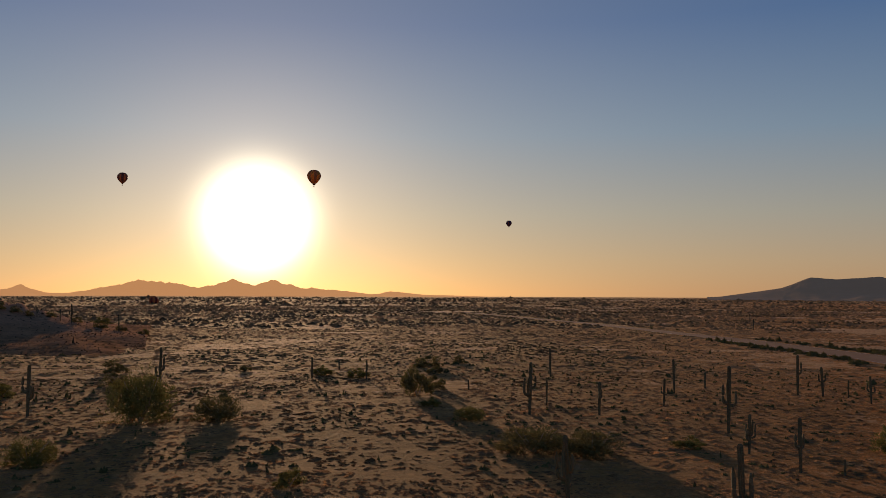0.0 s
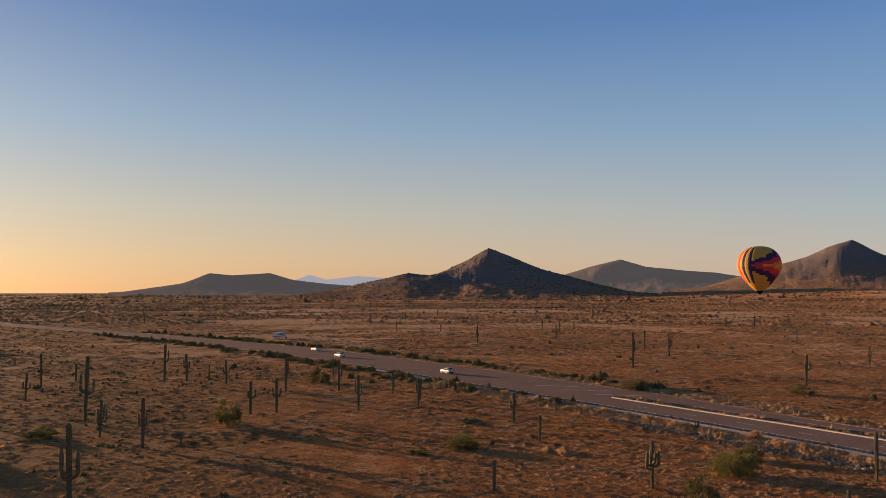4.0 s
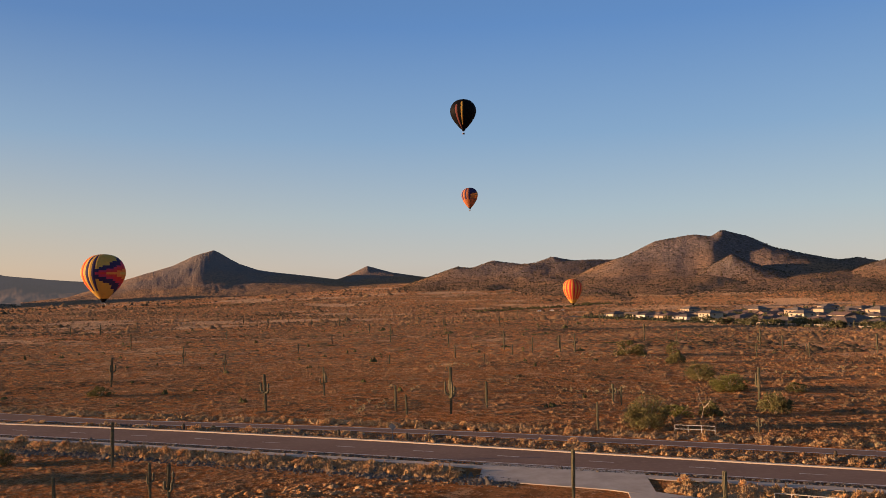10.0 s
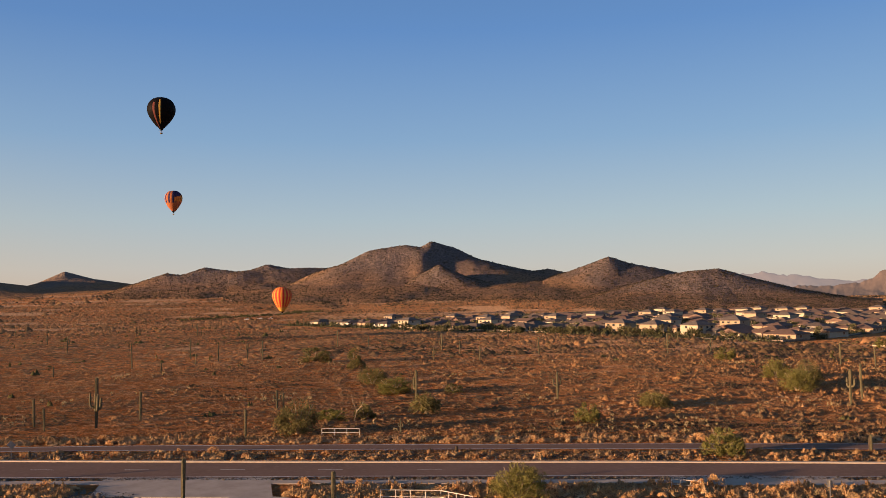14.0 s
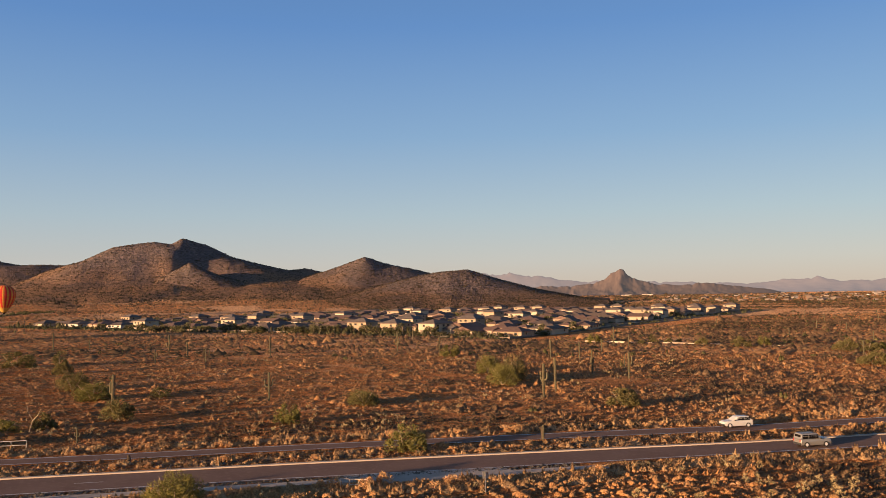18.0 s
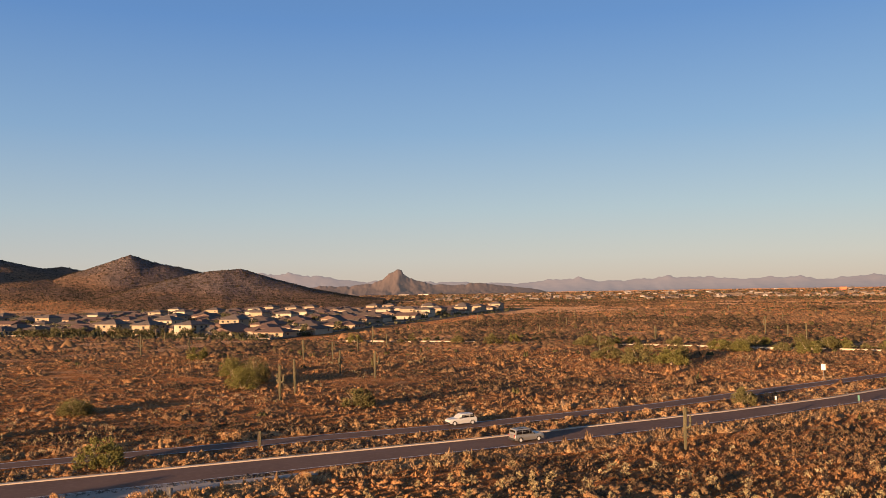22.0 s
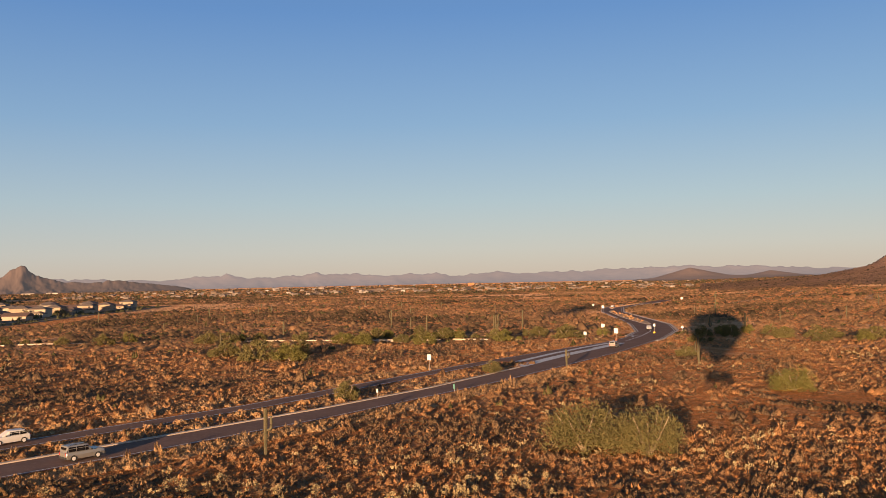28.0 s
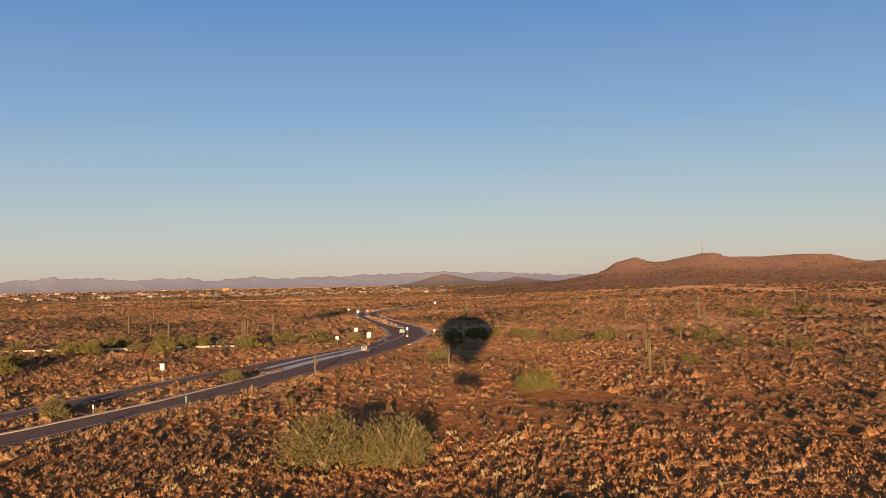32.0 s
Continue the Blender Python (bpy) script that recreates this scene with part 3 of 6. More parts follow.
hills("mountain", 2100, [(91.5, 40), (94.0, 80), (95.9, 100), (97.8, 134), (100.2, 147), (101.2, 140), (101.9, 155), (103.4, 142), (104.9, 112), (107.1, 90), (108.6, 78), (109.7, 84), (111.1, 72), (113.8, 30)], 560, HILL_ROCK, "largest brown rocky mountain with twin summits", 7.7)
hills("hill", 1800, [(97.5, 18), (100.2, 52), (102.4, 88), (104.3, 60), (107.0, 38), (110, 14)], 330, HILL_ROCK, "brown foothill before the largest mountain", 21.4)
hills("hill", 1900, [(107.3, 36), (111.1, 72), (113.6, 100), (114.9, 86), (117.3, 69), (120.6, 40)], 420, HILL_ROCK, "brown two-topped hill with a shaded flank", 11.2)
hills("hill", 1500, [(113.5, 26), (117.3, 51), (118.9, 57), (120.5, 60), (122.1, 46), (124.8, 26), (128, 10)], 300, HILL_ROCK, "low rounded red-brown hill behind the houses", 12.8)
hills("butte", 3900, [(123.0, 18), (125.2, 44), (126.6, 40), (128.0, 48), (128.8, 54), (129.25, 64), (129.55, 86), (129.9, 100), (130.15, 113), (130.5, 108), (130.75, 90), (131.2, 74), (131.5, 62), (132.5, 46), (134.0, 38), (135.7, 46), (139.2, 18)], 170, FAR_HAZE_ROCK, "distant rocky butte with a steep peak", 14.1, blur=0.15, jag=0.14)
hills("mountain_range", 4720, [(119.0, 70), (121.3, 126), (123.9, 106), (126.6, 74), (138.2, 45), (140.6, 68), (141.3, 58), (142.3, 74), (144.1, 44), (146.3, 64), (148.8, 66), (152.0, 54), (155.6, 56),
                               (157.4, 44), (159.9, 58), (161.9, 46), (166.4, 56), (170.8, 64), (175.7, 64), (178.7, 44), (184, 40), (190, 40)], 160, MAUVE_HAZE, "mountain range on the horizon with pale mauve-grey haze painted in", 15.5, jag=0.2)
hills("hill", 3600, [(169.6, 4), (172.2, 48), (173.8, 26), (175.2, 8), (177.0, 31), (178.7, 14), (180.6, 5)], 300, SOUTH_HAZE_ROCK, "low brown hill before the far range", 16.4)
hills("hill", 1400, [(174, 6), (178.7, 11), (182.3, 24), (183.3, 41), (184.6, 49), (185.8, 38), (187.1, 44), (188.5, 51), (189.3, 52), (190.0, 45), (191.8, 45), (194.3, 47), (195.9, 46), (196.8, 40),
                     (197.6, 32), (198.8, 36), (202, 30), (206, 14)], 330, RED_ROCK, "smooth red-brown hill that carries a radio mast", 18.3)
hills("hill", 520, [(-36, 8), (-30, 17), (-26, 21), (-22.5, 20.5), (-21.2, 19), (-20.1, 17.5), (-19.2, 15.5), (-18.0, 12.5), (-16.9, 9.5), (-15.4, 6), (-13.4, 2)], 120, RED_ROCK, "low rocky rise with cactus and bushes on top", 20.2, rough=0.2, jag=0.12)


# ---- plants ----
SCRUB = islands("dry_scrub", [(0.055, 0.044, 0.03), (0.15, 0.105, 0.062), (0.36, 0.225, 0.12), (0.58, 0.29, 0.12), (0.55, 0.365, 0.205), (0.68, 0.475, 0.285)], tone=0.75, patch=0.035, fuzz=7.0, thin=0.08)
FAR_SCRUB = islands("far_dry_scrub", [(0.05, 0.042, 0.026), (0.12, 0.085, 0.048), (0.32, 0.19, 0.095), (0.58, 0.30, 0.135), (0.72, 0.46, 0.255)], tone=0.9, patch=0.01, thin=0.08)
MID_SCRUB = islands("matted_dry_scrub", [(0.07, 0.05, 0.028), (0.20, 0.12, 0.06), (0.43, 0.245, 0.12), (0.66, 0.325, 0.135), (0.76, 0.50, 0.29)], tone=0.75, patch=0.035, fuzz=7.0, thin=0.08)
GRASS = islands("short_dry_grass", [(0.34, 0.16, 0.06), (0.48, 0.235, 0.09), (0.56, 0.31, 0.14)], tone=0.6, patch=0.06)
STRAW = islands("straw_shrub", [(0.46, 0.26, 0.115), (0.64, 0.39, 0.185), (0.74, 0.52, 0.31)], patch=0.3, tone=0.6, fuzz=6.0)
STRAW_LEAF = islands("straw_leaf", [(0.46, 0.26, 0.115), (0.64, 0.39, 0.185), (0.74, 0.52, 0.31)], patch=0.3)
GREEN = islands("desert_tree_leaf", [(0.10, 0.098, 0.034), (0.20, 0.182, 0.058), (0.27, 0.222, 0.076)], patch=0.2)
DULL_GREEN = islands("creosote_leaf", [(0.095, 0.088, 0.038), (0.18, 0.155, 0.064), (0.27, 0.215, 0.09)], patch=0.2)
GREEN_SCRUB = islands("olive_scrub", [(0.095, 0.088, 0.038), (0.18, 0.155, 0.064), (0.27, 0.215, 0.09)], patch=0.2, tone=0.6, fuzz=5.0)
CHOLLA_TOP = islands("cholla_spines", [(0.26, 0.20, 0.10), (0.44, 0.34, 0.18), (0.60, 0.48, 0.28)], patch=0.5, thin=0.1)
HILL_LEAF = islands("hill_scrub_leaf", [(0.05, 0.042, 0.027), (0.10, 0.075, 0.045), (0.26, 0.17, 0.10)], patch=0.02)
CHOLLA_STEM = two_tone("cholla_stem", (0.06, 0.045, 0.03), (0.10, 0.07, 0.045), 3.0)
TWIG = two_tone("bare_twig", (0.30, 0.22, 0.14), (0.42, 0.33, 0.22), 4.0)
STONE = islands("ditch_stone", [(0.10, 0.082, 0.066), (0.17, 0.14, 0.11), (0.27, 0.21, 0.155)], patch=0.4, thin=0.0)


def cactus_material():
    m, nt, ln, bs = material("saguaro_skin", 0.8, 0.0, 0.25)
    col = blend(nt, ln, noise_of(nt, ln, 0.8, 5, lo=0.35, hi=0.7), (0.085, 0.080, 0.042), (0.135, 0.108, 0.062))
    col = blend(nt, ln, noise_of(nt, ln, 9.0, 4, lo=0.5, hi=0.7), col, (0.20, 0.155, 0.09))
    ln.new(col, bs.inputs["Base Color"])
    relief(nt, ln, bs, noise_of(nt, ln, 14.0, 4), 0.5, 0.03)
    return m


SAGUARO = cactus_material()

rng = np.random.default_rng(7)


def twig_template(lumps, sprigs, seg=5, width=0.07, full=False):
    """A low shrub: several uneven clumps of close stems grown together, with thin sprigs standing out of them."""
    v, t = [], []
    heads = []
    for i in range(lumps):
        a, q = rng.uniform(0, 2 * np.pi), 0.0 if i == 0 else rng.uniform(0.3, 0.7)
        c = np.array([q * math.cos(a), q * math.sin(a), 0.0])
        r, h = rng.uniform(0.36, 0.6), rng.uniform(0.55, 1.0) * (1 - 0.45 * q)
        heads.append((c, r, h))
        b = len(v)
        if full:
            r *= 1.25
            for high, wide in ((-0.1, 1.0), (0.6, 0.8)):
                for k in range(seg):
                    e = (k + 0.5 * (high > 0)) * 2 * math.pi / seg + a
                    w = r * wide * rng.uniform(0.7, 1.2)
                    v.append(c + np.array([w * math.cos(e), w * math.sin(e), high * h * rng.uniform(0.75, 1.2)]))
            v.append(c + np.array([rng.uniform(-0.3, 0.3) * r, rng.uniform(-0.3, 0.3) * r, h]))
            for k in range(seg):
                p, q, m, n = b + k, b + (k + 1) % seg, b + seg + k, b + seg + (k + 1) % seg
                t += [(p, q, m), (q, n, m), (m, n, b + 2 * seg)]
            continue
        v += [c + np.array([r * rng.uniform(0.7, 1.25) * math.cos(k * 2 * math.pi / seg + a), r * rng.uniform(0.7, 1.25) * math.sin(k * 2 * math.pi / seg + a), rng.uniform(-0.15, 0.12)]) for k in range(seg)]
        v.append(c + np.array([rng.uniform(-0.45, 0.45) * r, rng.uniform(-0.45, 0.45) * r, h]))
        t += [(b + k, b + (k + 1) % seg, b + seg) for k in range(seg)]
    for k in range(sprigs):
        c, r, h = heads[k % lumps]
        a, up = rng.uniform(0, 2 * np.pi), rng.uniform(0.0, 1.0)
        flat = math.sqrt(1 - up * up)
        d = np.array([math.cos(a) * flat * r * 0.8, math.sin(a) * flat * r * 0.8, up * h * 0.75])
        along = d / np.linalg.norm(d) * 0.7 + np.array([0, 0, 0.6]) + rng.normal(size=3) * 0.35
        along /= np.linalg.norm(along)
        u = np.cross(along, d + rng.normal(size=3) * 0.3)
        u *= width * rng.uniform(0.6, 1.3) / (np.linalg.norm(u) + 1e-6)
        b = len(v)
        v += [c + d - u, c + d + u, c + d + along * rng.uniform(0.2, 0.4)]
        t.append((b, b + 1, b + 2))
    return np.array(v), np.array(t)


def blade_template(blades=10):
    """A tuft of short grass: loose upright blades."""
    v, t = [], []
    for _ in range(blades):
        a, q = rng.uniform(0, 2 * np.pi), np.sqrt(rng.uniform(0, 1)) * 0.8
        c = np.array([q * math.cos(a), q * math.sin(a), -0.05])
        lean = np.array([rng.uniform(-0.4, 0.4), rng.uniform(-0.4, 0.4), rng.uniform(0.5, 1.1)])
        w = np.array([math.cos(a * 3), math.sin(a * 3), 0.0]) * rng.uniform(0.10, 0.2)
        v += [c - w, c + w, c + lean]
        t.append((len(v) - 3, len(v) - 2, len(v) - 1))
    return np.array(v), np.array(t)


def lump_template(jitter=0.3):
    """A pebble or a far shrub: a few facets."""
    v = [(np.cos(a) * (1 + rng.uniform(-jitter, jitter)), np.sin(a) * (1 + rng.uniform(-jitter, jitter)), -0.1) for a in np.arange(4) * np.pi / 2]
    v.append((rng.uniform(-0.25, 0.25), rng.uniform(-0.25, 0.25), 0.8))
    return np.array(v), np.array([(k, (k + 1) % 4, 4) for k in range(4)])


def scatter(name, templates, pos, radius, height, mat, label, category, shade=None):
    """Joins many small pieces into one mesh of kind stuff."""
    pick = rng.integers(0, len(templates), len(pos))
    yaw = rng.uniform(0, 2 * np.pi, len(pos))
    vs, ts, tones, base = [], [], [], 0
    for i, (v, t) in enumerate(templates):
        sel = np.nonzero(pick == i)[0]
        if not len(sel):
            continue
        c, s = np.cos(yaw[sel])[:, None], np.sin(yaw[sel])[:, None]
        x = (v[:, 0] * c - v[:, 1] * s) * radius[sel][:, None] + pos[sel, 0][:, None]
        y = (v[:, 0] * s + v[:, 1] * c) * radius[sel][:, None] + pos[sel, 1][:, None]
        z = v[:, 2] * height[sel][:, None] + pos[sel, 2][:, None]
        vs.append(np.stack([x, y, z], 2).reshape(-1, 3))
        ts.append((t[None] + (np.arange(len(sel)) * len(v))[:, None, None] + base).reshape(-1, 3))
        own = rng.uniform(0, 1, len(sel))
        tones.append(np.repeat(own if shade is None else np.clip(0.5 * own + shade[sel], 0, 1), len(v)))
        base += len(sel) * len(v)
    me = tri_mesh(name, np.concatenate(vs), np.concatenate(ts), [mat], True)
    me.attributes.new("tone", "FLOAT", "POINT").data.foreach_set("value", np.concatenate(tones).astype(np.float32))
    ob = new(name, me)
    return tagged(ob, label, category, kind="stuff")


# the ground that holds houses and gardens, along two axes from its near corner
TOWN_O, TOWN_U, TOWN_V = np.array([352.0, -268.0]), np.array([0.90, 0.44]), np.array([0.47, -0.88])


def in_suburb(x, y):
    d = np.stack([np.asarray(x) - TOWN_O[0], np.asarray(y) - TOWN_O[1]], -1)
    u, v = d @ TOWN_U, d @ TOWN_V
    return (v > -14) & (u > -30) & (u < 480) & (v < 560)


def sow(count, r0, r1, az0=-32.0, az1=206.0, gap=1.0, bare=0.3):
    """Random places on the open ground, evenly by area, thinned where the soil lies bare."""
    r = np.sqrt(rng.uniform(r0 * r0, r1 * r1, count))
    a = np.radians(rng.uniform(az0, az1, count))
    x, y = HOME[0] + r * np.sin(a), HOME[1] + r * np.cos(a)
    ok = off_road(x, y, gap) & ~in_suburb(x, y)
    ok &= cover(x, y) + rng.normal(size=count) * 0.04 > bare
    x, y = x[ok], y[ok]
    return np.stack([x, y, swell(x, y)], 1)


near_shrubs = [twig_template(2, 16, 6, 0.035, True) for _ in range(20)]
next_shrubs = [twig_template(3, 7, 4, 0.09) for _ in range(14)]
mid_shrubs = [twig_template(3, 0, 4) for _ in range(14)]
verge_shrubs = [twig_template(5, 28, 6, 0.05) for _ in range(8)]
leafy_shrubs = [twig_template(6, 110, 5, 0.045) for _ in range(8)]
grass_tufts = [blade_template(5) for _ in range(10)]
far_shrubs = [lump_template() for _ in range(6)]
for count, r0, r1, kinds, wide, tall, bare, said in (
        (19000, 72, 106, near_shrubs, -0.95, -0.35, 0.26, "low golden-brown bursage and dry scrub on red soil"),
        (26000, 72, 140, grass_tufts, -1.3, -0.85, 0.15, "tufts of short dry grass between the scrub"),
        (32000, 106, 150, next_shrubs, -0.86, -0.5, 0.28, "low dry scrub beyond the nearest shrubs"),
        (64000, 150, 300, mid_shrubs, -0.42, -0.8, 0.30, "scattered dry scrub across the middle plain"),
        (90000, 300, 620, far_shrubs, -0.1, -0.75, 0.36, "dry scrub in patches over the plain"),
        (110000, 620, 1500, far_shrubs, 0.35, -0.5, 0.36, "distant dry scrub dotting the plain"),
        (48000, 1500, 3600, far_shrubs, 1.1, -0.4, 0.34, "far scrub in bands below the hills")):
    p = sow(count, r0, r1, bare=bare)
    radius = rng.lognormal(wide, 0.42, len(p))
    mat_low = 1 - 0.55 * np.clip((p[:, 1] + 110) / 120, 0, 1) * (r1 < 700) + 0.55 * np.clip((-110 - p[:, 1]) / 60, 0, 1) * (106 < r1 < 700)
    size = 18 if r1 < 200 else 40 if r1 < 700 else 110
    shade = 0.75 * (drift(p[:, 0], p[:, 1], size, 11) * 0.6 + drift(p[:, 0], p[:, 1], size * 3.1, 12) * 0.4) - 0.12
    high = radius * rng.lognormal(tall, 0.22, len(p)) * mat_low
    # redder and more matted growth in the north, golden in the south
    south = p[:, 1] + rng.normal(size=len(p)) * 25 < -80
    if "grass" in said or r1 > 400 or r1 < 120:
        scatter("desert_scrub", kinds, p, radius, high, GRASS if "grass" in said else SCRUB if r1 < 120 else FAR_SCRUB, said, "scrub", shade)
    else:
        scatter("desert_scrub", kinds, p[south], radius[south], high[south], SCRUB, "golden " + said, "scrub", shade[south])
        scatter("desert_scrub", kinds, p[~south], radius[~south], high[~south], MID_SCRUB, "reddish matted " + said, "scrub", shade[~south])
p = sow(8000, 74, 420, -34, 40, bare=0.44)
scatter("green_scrub", mid_shrubs, p, rng.lognormal(-0.62, 0.4, len(p)), rng.lognormal(-0.8, 0.4, len(p)), GREEN_SCRUB, "low olive scrub thick on the plain towards the sun", "scrub")
yy = rng.uniform(95, 420, 330)
p = np.stack([np.where(rng.uniform(size=330) < 0.6, NEAR(yy) - rng.uniform(3, 12, 330), WIDE_FAR(yy) + rng.uniform(3, 9, 330)), yy], 1)
p = np.concatenate([p, swell(p[:, 0], p[:, 1])[:, None]], 1)
scatter("green_scrub", leafy_shrubs, p, rng.lognormal(0.35, 0.4, len(p)), rng.lognormal(0.3, 0.35, len(p)), GREEN_SCRUB, "green bushes lining the highway", "scrub")
p = np.concatenate([sow(9000, 150, 1400, bare=0.5), sow(9000, 280, 1500, 118, 206, bare=0.46)])
scatter("green_scrub", mid_shrubs, p, rng.lognormal(0.12, 0.45, len(p)), rng.lognormal(0.15, 0.4, len(p)), GREEN_SCRUB, "olive green creosote bushes dotted over the plain", "scrub")


# the ground below and behind the flight line
r, a = np.sqrt(rng.uniform(0, 330 * 330, 16000)), rng.uniform(0, 2 * np.pi, 16000)
x, y = HOME[0] + r * np.sin(a), HOME[1] + r * np.cos(a)
keep = off_road(x, y, 1.0) & ((r < 72) | (x < -20))
p = np.stack([x[keep], y[keep], swell(x[keep], y[keep])], 1)
scatter("desert_scrub", mid_shrubs, p, rng.lognormal(-0.75, 0.5, len(p)), rng.lognormal(-1.2, 0.4, len(p)), SCRUB, "dry scrub under the flight line", "scrub")

# scrub on the slopes of the nearer hills
spots, spot_size = [], []
for grid, dist in SLOPES:
    if dist > 2700:
        continue
    na, nr = grid.shape[:2]
    count = 2500 if dist < 600 else 1800 if dist < 1450 else 9000 if dist < 2400 else 2500
    spot_size.append(np.full(count, dist / 2300))
    i, j = rng.integers(0, na - 1, count), rng.integers(2, nr // 2 + 2, count)
    u, v = rng.uniform(0, 1, (2, count, 1))
    spots.append((grid[i, j] * (1 - u) + grid[i + 1, j] * u) * (1 - v) + (grid[i, j + 1] * (1 - u) + grid[i + 1, j + 1] * u) * v)
p, size = np.concatenate(spots), np.concatenate(spot_size)
scatter("hill_scrub", far_shrubs, p, rng.lognormal(0.6, 0.45, len(p)) * size, rng.lognormal(0.5, 0.4, len(p)) * size, HILL_LEAF, "dark scrub dotting the rocky hill slopes", "scrub")


# saguaros
def saguaro_trunk(height, radius, ribs=11, rings=9):
    v, f = [], []
    n = ribs * 2
    for i in range(rings + 3):
        q = min(1.0, i / rings)
        z = height * q
        r = radius * (0.72 + 0.28 * math.sin(min(1.0, q * 1.7) * math.pi / 2))
        if i >= rings - 1:
            cap = (i - rings + 1) / 3
            z = height - radius * (1 - math.sin(cap * math.pi / 2)) * 1.1
            r = radius * max(0.12, math.cos(cap * math.pi / 2))
        for k in range(n):
            a = 2 * math.pi * k / n
            rr = r * (1.0 if k % 2 else 0.8)
            v.append((rr * math.cos(a), rr * math.sin(a), z))
    for i in range(rings + 2):
        for k in range(n):
            f.append((i * n + k, i * n + (k + 1) % n, (i + 1) * n + (k + 1) % n, (i + 1) * n + k))
    f.append(tuple(range((rings + 2) * n, (rings + 3) * n)))
    return mesh_of("trunk", v, f, [SAGUARO])


def saguaro_arm(start, reach, rise, radius, turn):
    pts, rad = [], []
    for i in range(9):
        q = i / 8
        if q < 0.45:
            b = q / 0.45 * math.pi / 2
            x, z = reach * math.sin(b), reach * 0.55 * (1 - math.cos(b)) - 0.12 * math.sin(2 * b)
        else:
            x, z = reach, reach * 0.55 + (q - 0.45) / 0.55 * rise
        pts.append((x * math.cos(turn), x * math.sin(turn), start + z))
        rad.append(radius * (0.75 if i == 0 else 1.0 if i < 7 else 0.85 if i == 7 else 0.35))
    return tube(pts, rad, 12)


def make_saguaro(arms, variant):
    r = random.Random(arms * 10 + variant)
    ob = thing("saguaro", "", "cactus")
    h, rad = 7.0, r.uniform(0.24, 0.30)
    part("trunk", saguaro_trunk(h, rad), None, ob)
    turn = r.uniform(0, 6.3)
    for k in range(arms):
        start = h * r.uniform(0.34, 0.56)
        part("arm", saguaro_arm(start, r.uniform(0.6, 0.95), h * r.uniform(0.12, 0.34), rad * r.uniform(0.62, 0.8), turn), SAGUARO, ob)
        turn += 2 * math.pi / max(arms, 2) + r.uniform(-0.5, 0.5)
    return ob


SAGUAROS_NORTH = [(-5, 269, 3.3, 0), (-12, 242, 5.8, 0), (3, 237, 5.3, 1), (54, 236, 8.0, 0), (-46, 210, 10.3, 3), (86, 206, 3.9, 0), (27, 205, 2.5, 0), (74, 195, 7.9, 0), (102, 191, 9.4, 1), (107, 189, 6.9, 2), (112, 187, 4.1, 0), (110, 175, 6.0, 3), (39, 174, 5.1, 0), (63, 172, 5.7, 2), (-61, 169, 9.8, 3), (136, 167, 4.5, 0), (33, 162, 10.0, 4), (46, 160, 6.3, 2), (113, 154, 7.8, 1), (122, 146, 7.1, 1), (62, 139, 11.3, 3), (127, 133, 4.7, 0), (216, 130, 10.3, 1), (88, 128, 6.2, 2)]
SAGUAROS_NORTH_ROAD = [(93, 127, 6.2, 2), (58, 123, 5.9, 5), (125, 122, 4.5, 1), (107, 120, 6.9, 3), (119, 116, 5.4, 1), (59, 110, 7.4, 2), (64, 108, 1.9, 0), (23, 92, 8.3, 5), (117, 89, 5.1, 2), (38, 82, 8.9, 4), (212, 78, 7.4, 2), (106, 74, 4.1, 0), (333, 63, 3.9, 0), (249, 62, 5.3, 2), (76, 56, 3.6, 0), (90, 44, 5.6, 5), (112, 27, 6.0, 0), (165, 23, 7.2, 2), (88, 21, 4.0, 0), (191, 18, 6.4, 3), (273, 17, 3.1, 0), (95, 14, 4.1, 2), (93, 11, 4.4, 3), (365, 7, 5.7, 1)]
SAGUAROS_EAST_ROAD = [(294, -2, 4.9, 0), (166, -2, 4.9, 0), (160, -5, 3.8, 0), (548, -10, 4.8, 0), (272, -13, 3.1, 0), (161, -13, 8.7, 4), (341, -17, 7.6, 1), (171, -19, 5.1, 0), (304, -21, 3.7, 0), (312, -28, 5.9, 0), (95, -32, 5.4, 0), (313, -38, 4.6, 0), (329, -38, 5.5, 1), (141, -38, 4.5, 0), (180, -44, 3.7, 2), (174, -45, 3.7, 0), (93, -47, 3.7, 0), (139, -62, 2.1, 2), (178, -72, 7.0, 1), (389, -77, 7.6, 0), (176, -102, 5.9, 2), (337, -113, 7.2, 3), (315, -115, 5.4, 1), (103, -119, 1.9, 0)]
SAGUAROS_EAST = [(312, -122, 2.6, 0), (295, -139, 6.5, 1), (144, -148, 6.8, 2), (61, -154, 5.3, 1), (151, -156, 7.2, 0), (272, -177, 7.6, 2), (164, -187, 6.5, 1), (178, -187, 6.2, 2), (182, -201, 4.1, 0), (221, -205, 6.3, 0), (213, -210, 5.7, 0), (-12, -248, 6.8, 0), (-15, -251, 2.9, 0), (54, -253, 3.9, 1), (249, -260, 4.9, 0), (28, -264, 6.2, 1), (266, -267, 7.3, 2), (172, -286, 4.6, 0), (-16, -299, 6.1, 1), (-58, -337, 4.4, 0), (187, -341, 5.5, 1), (-15, -343, 2.7, 2), (-85, -355, 3.7, 1), (219, -358, 3.9, 0)]
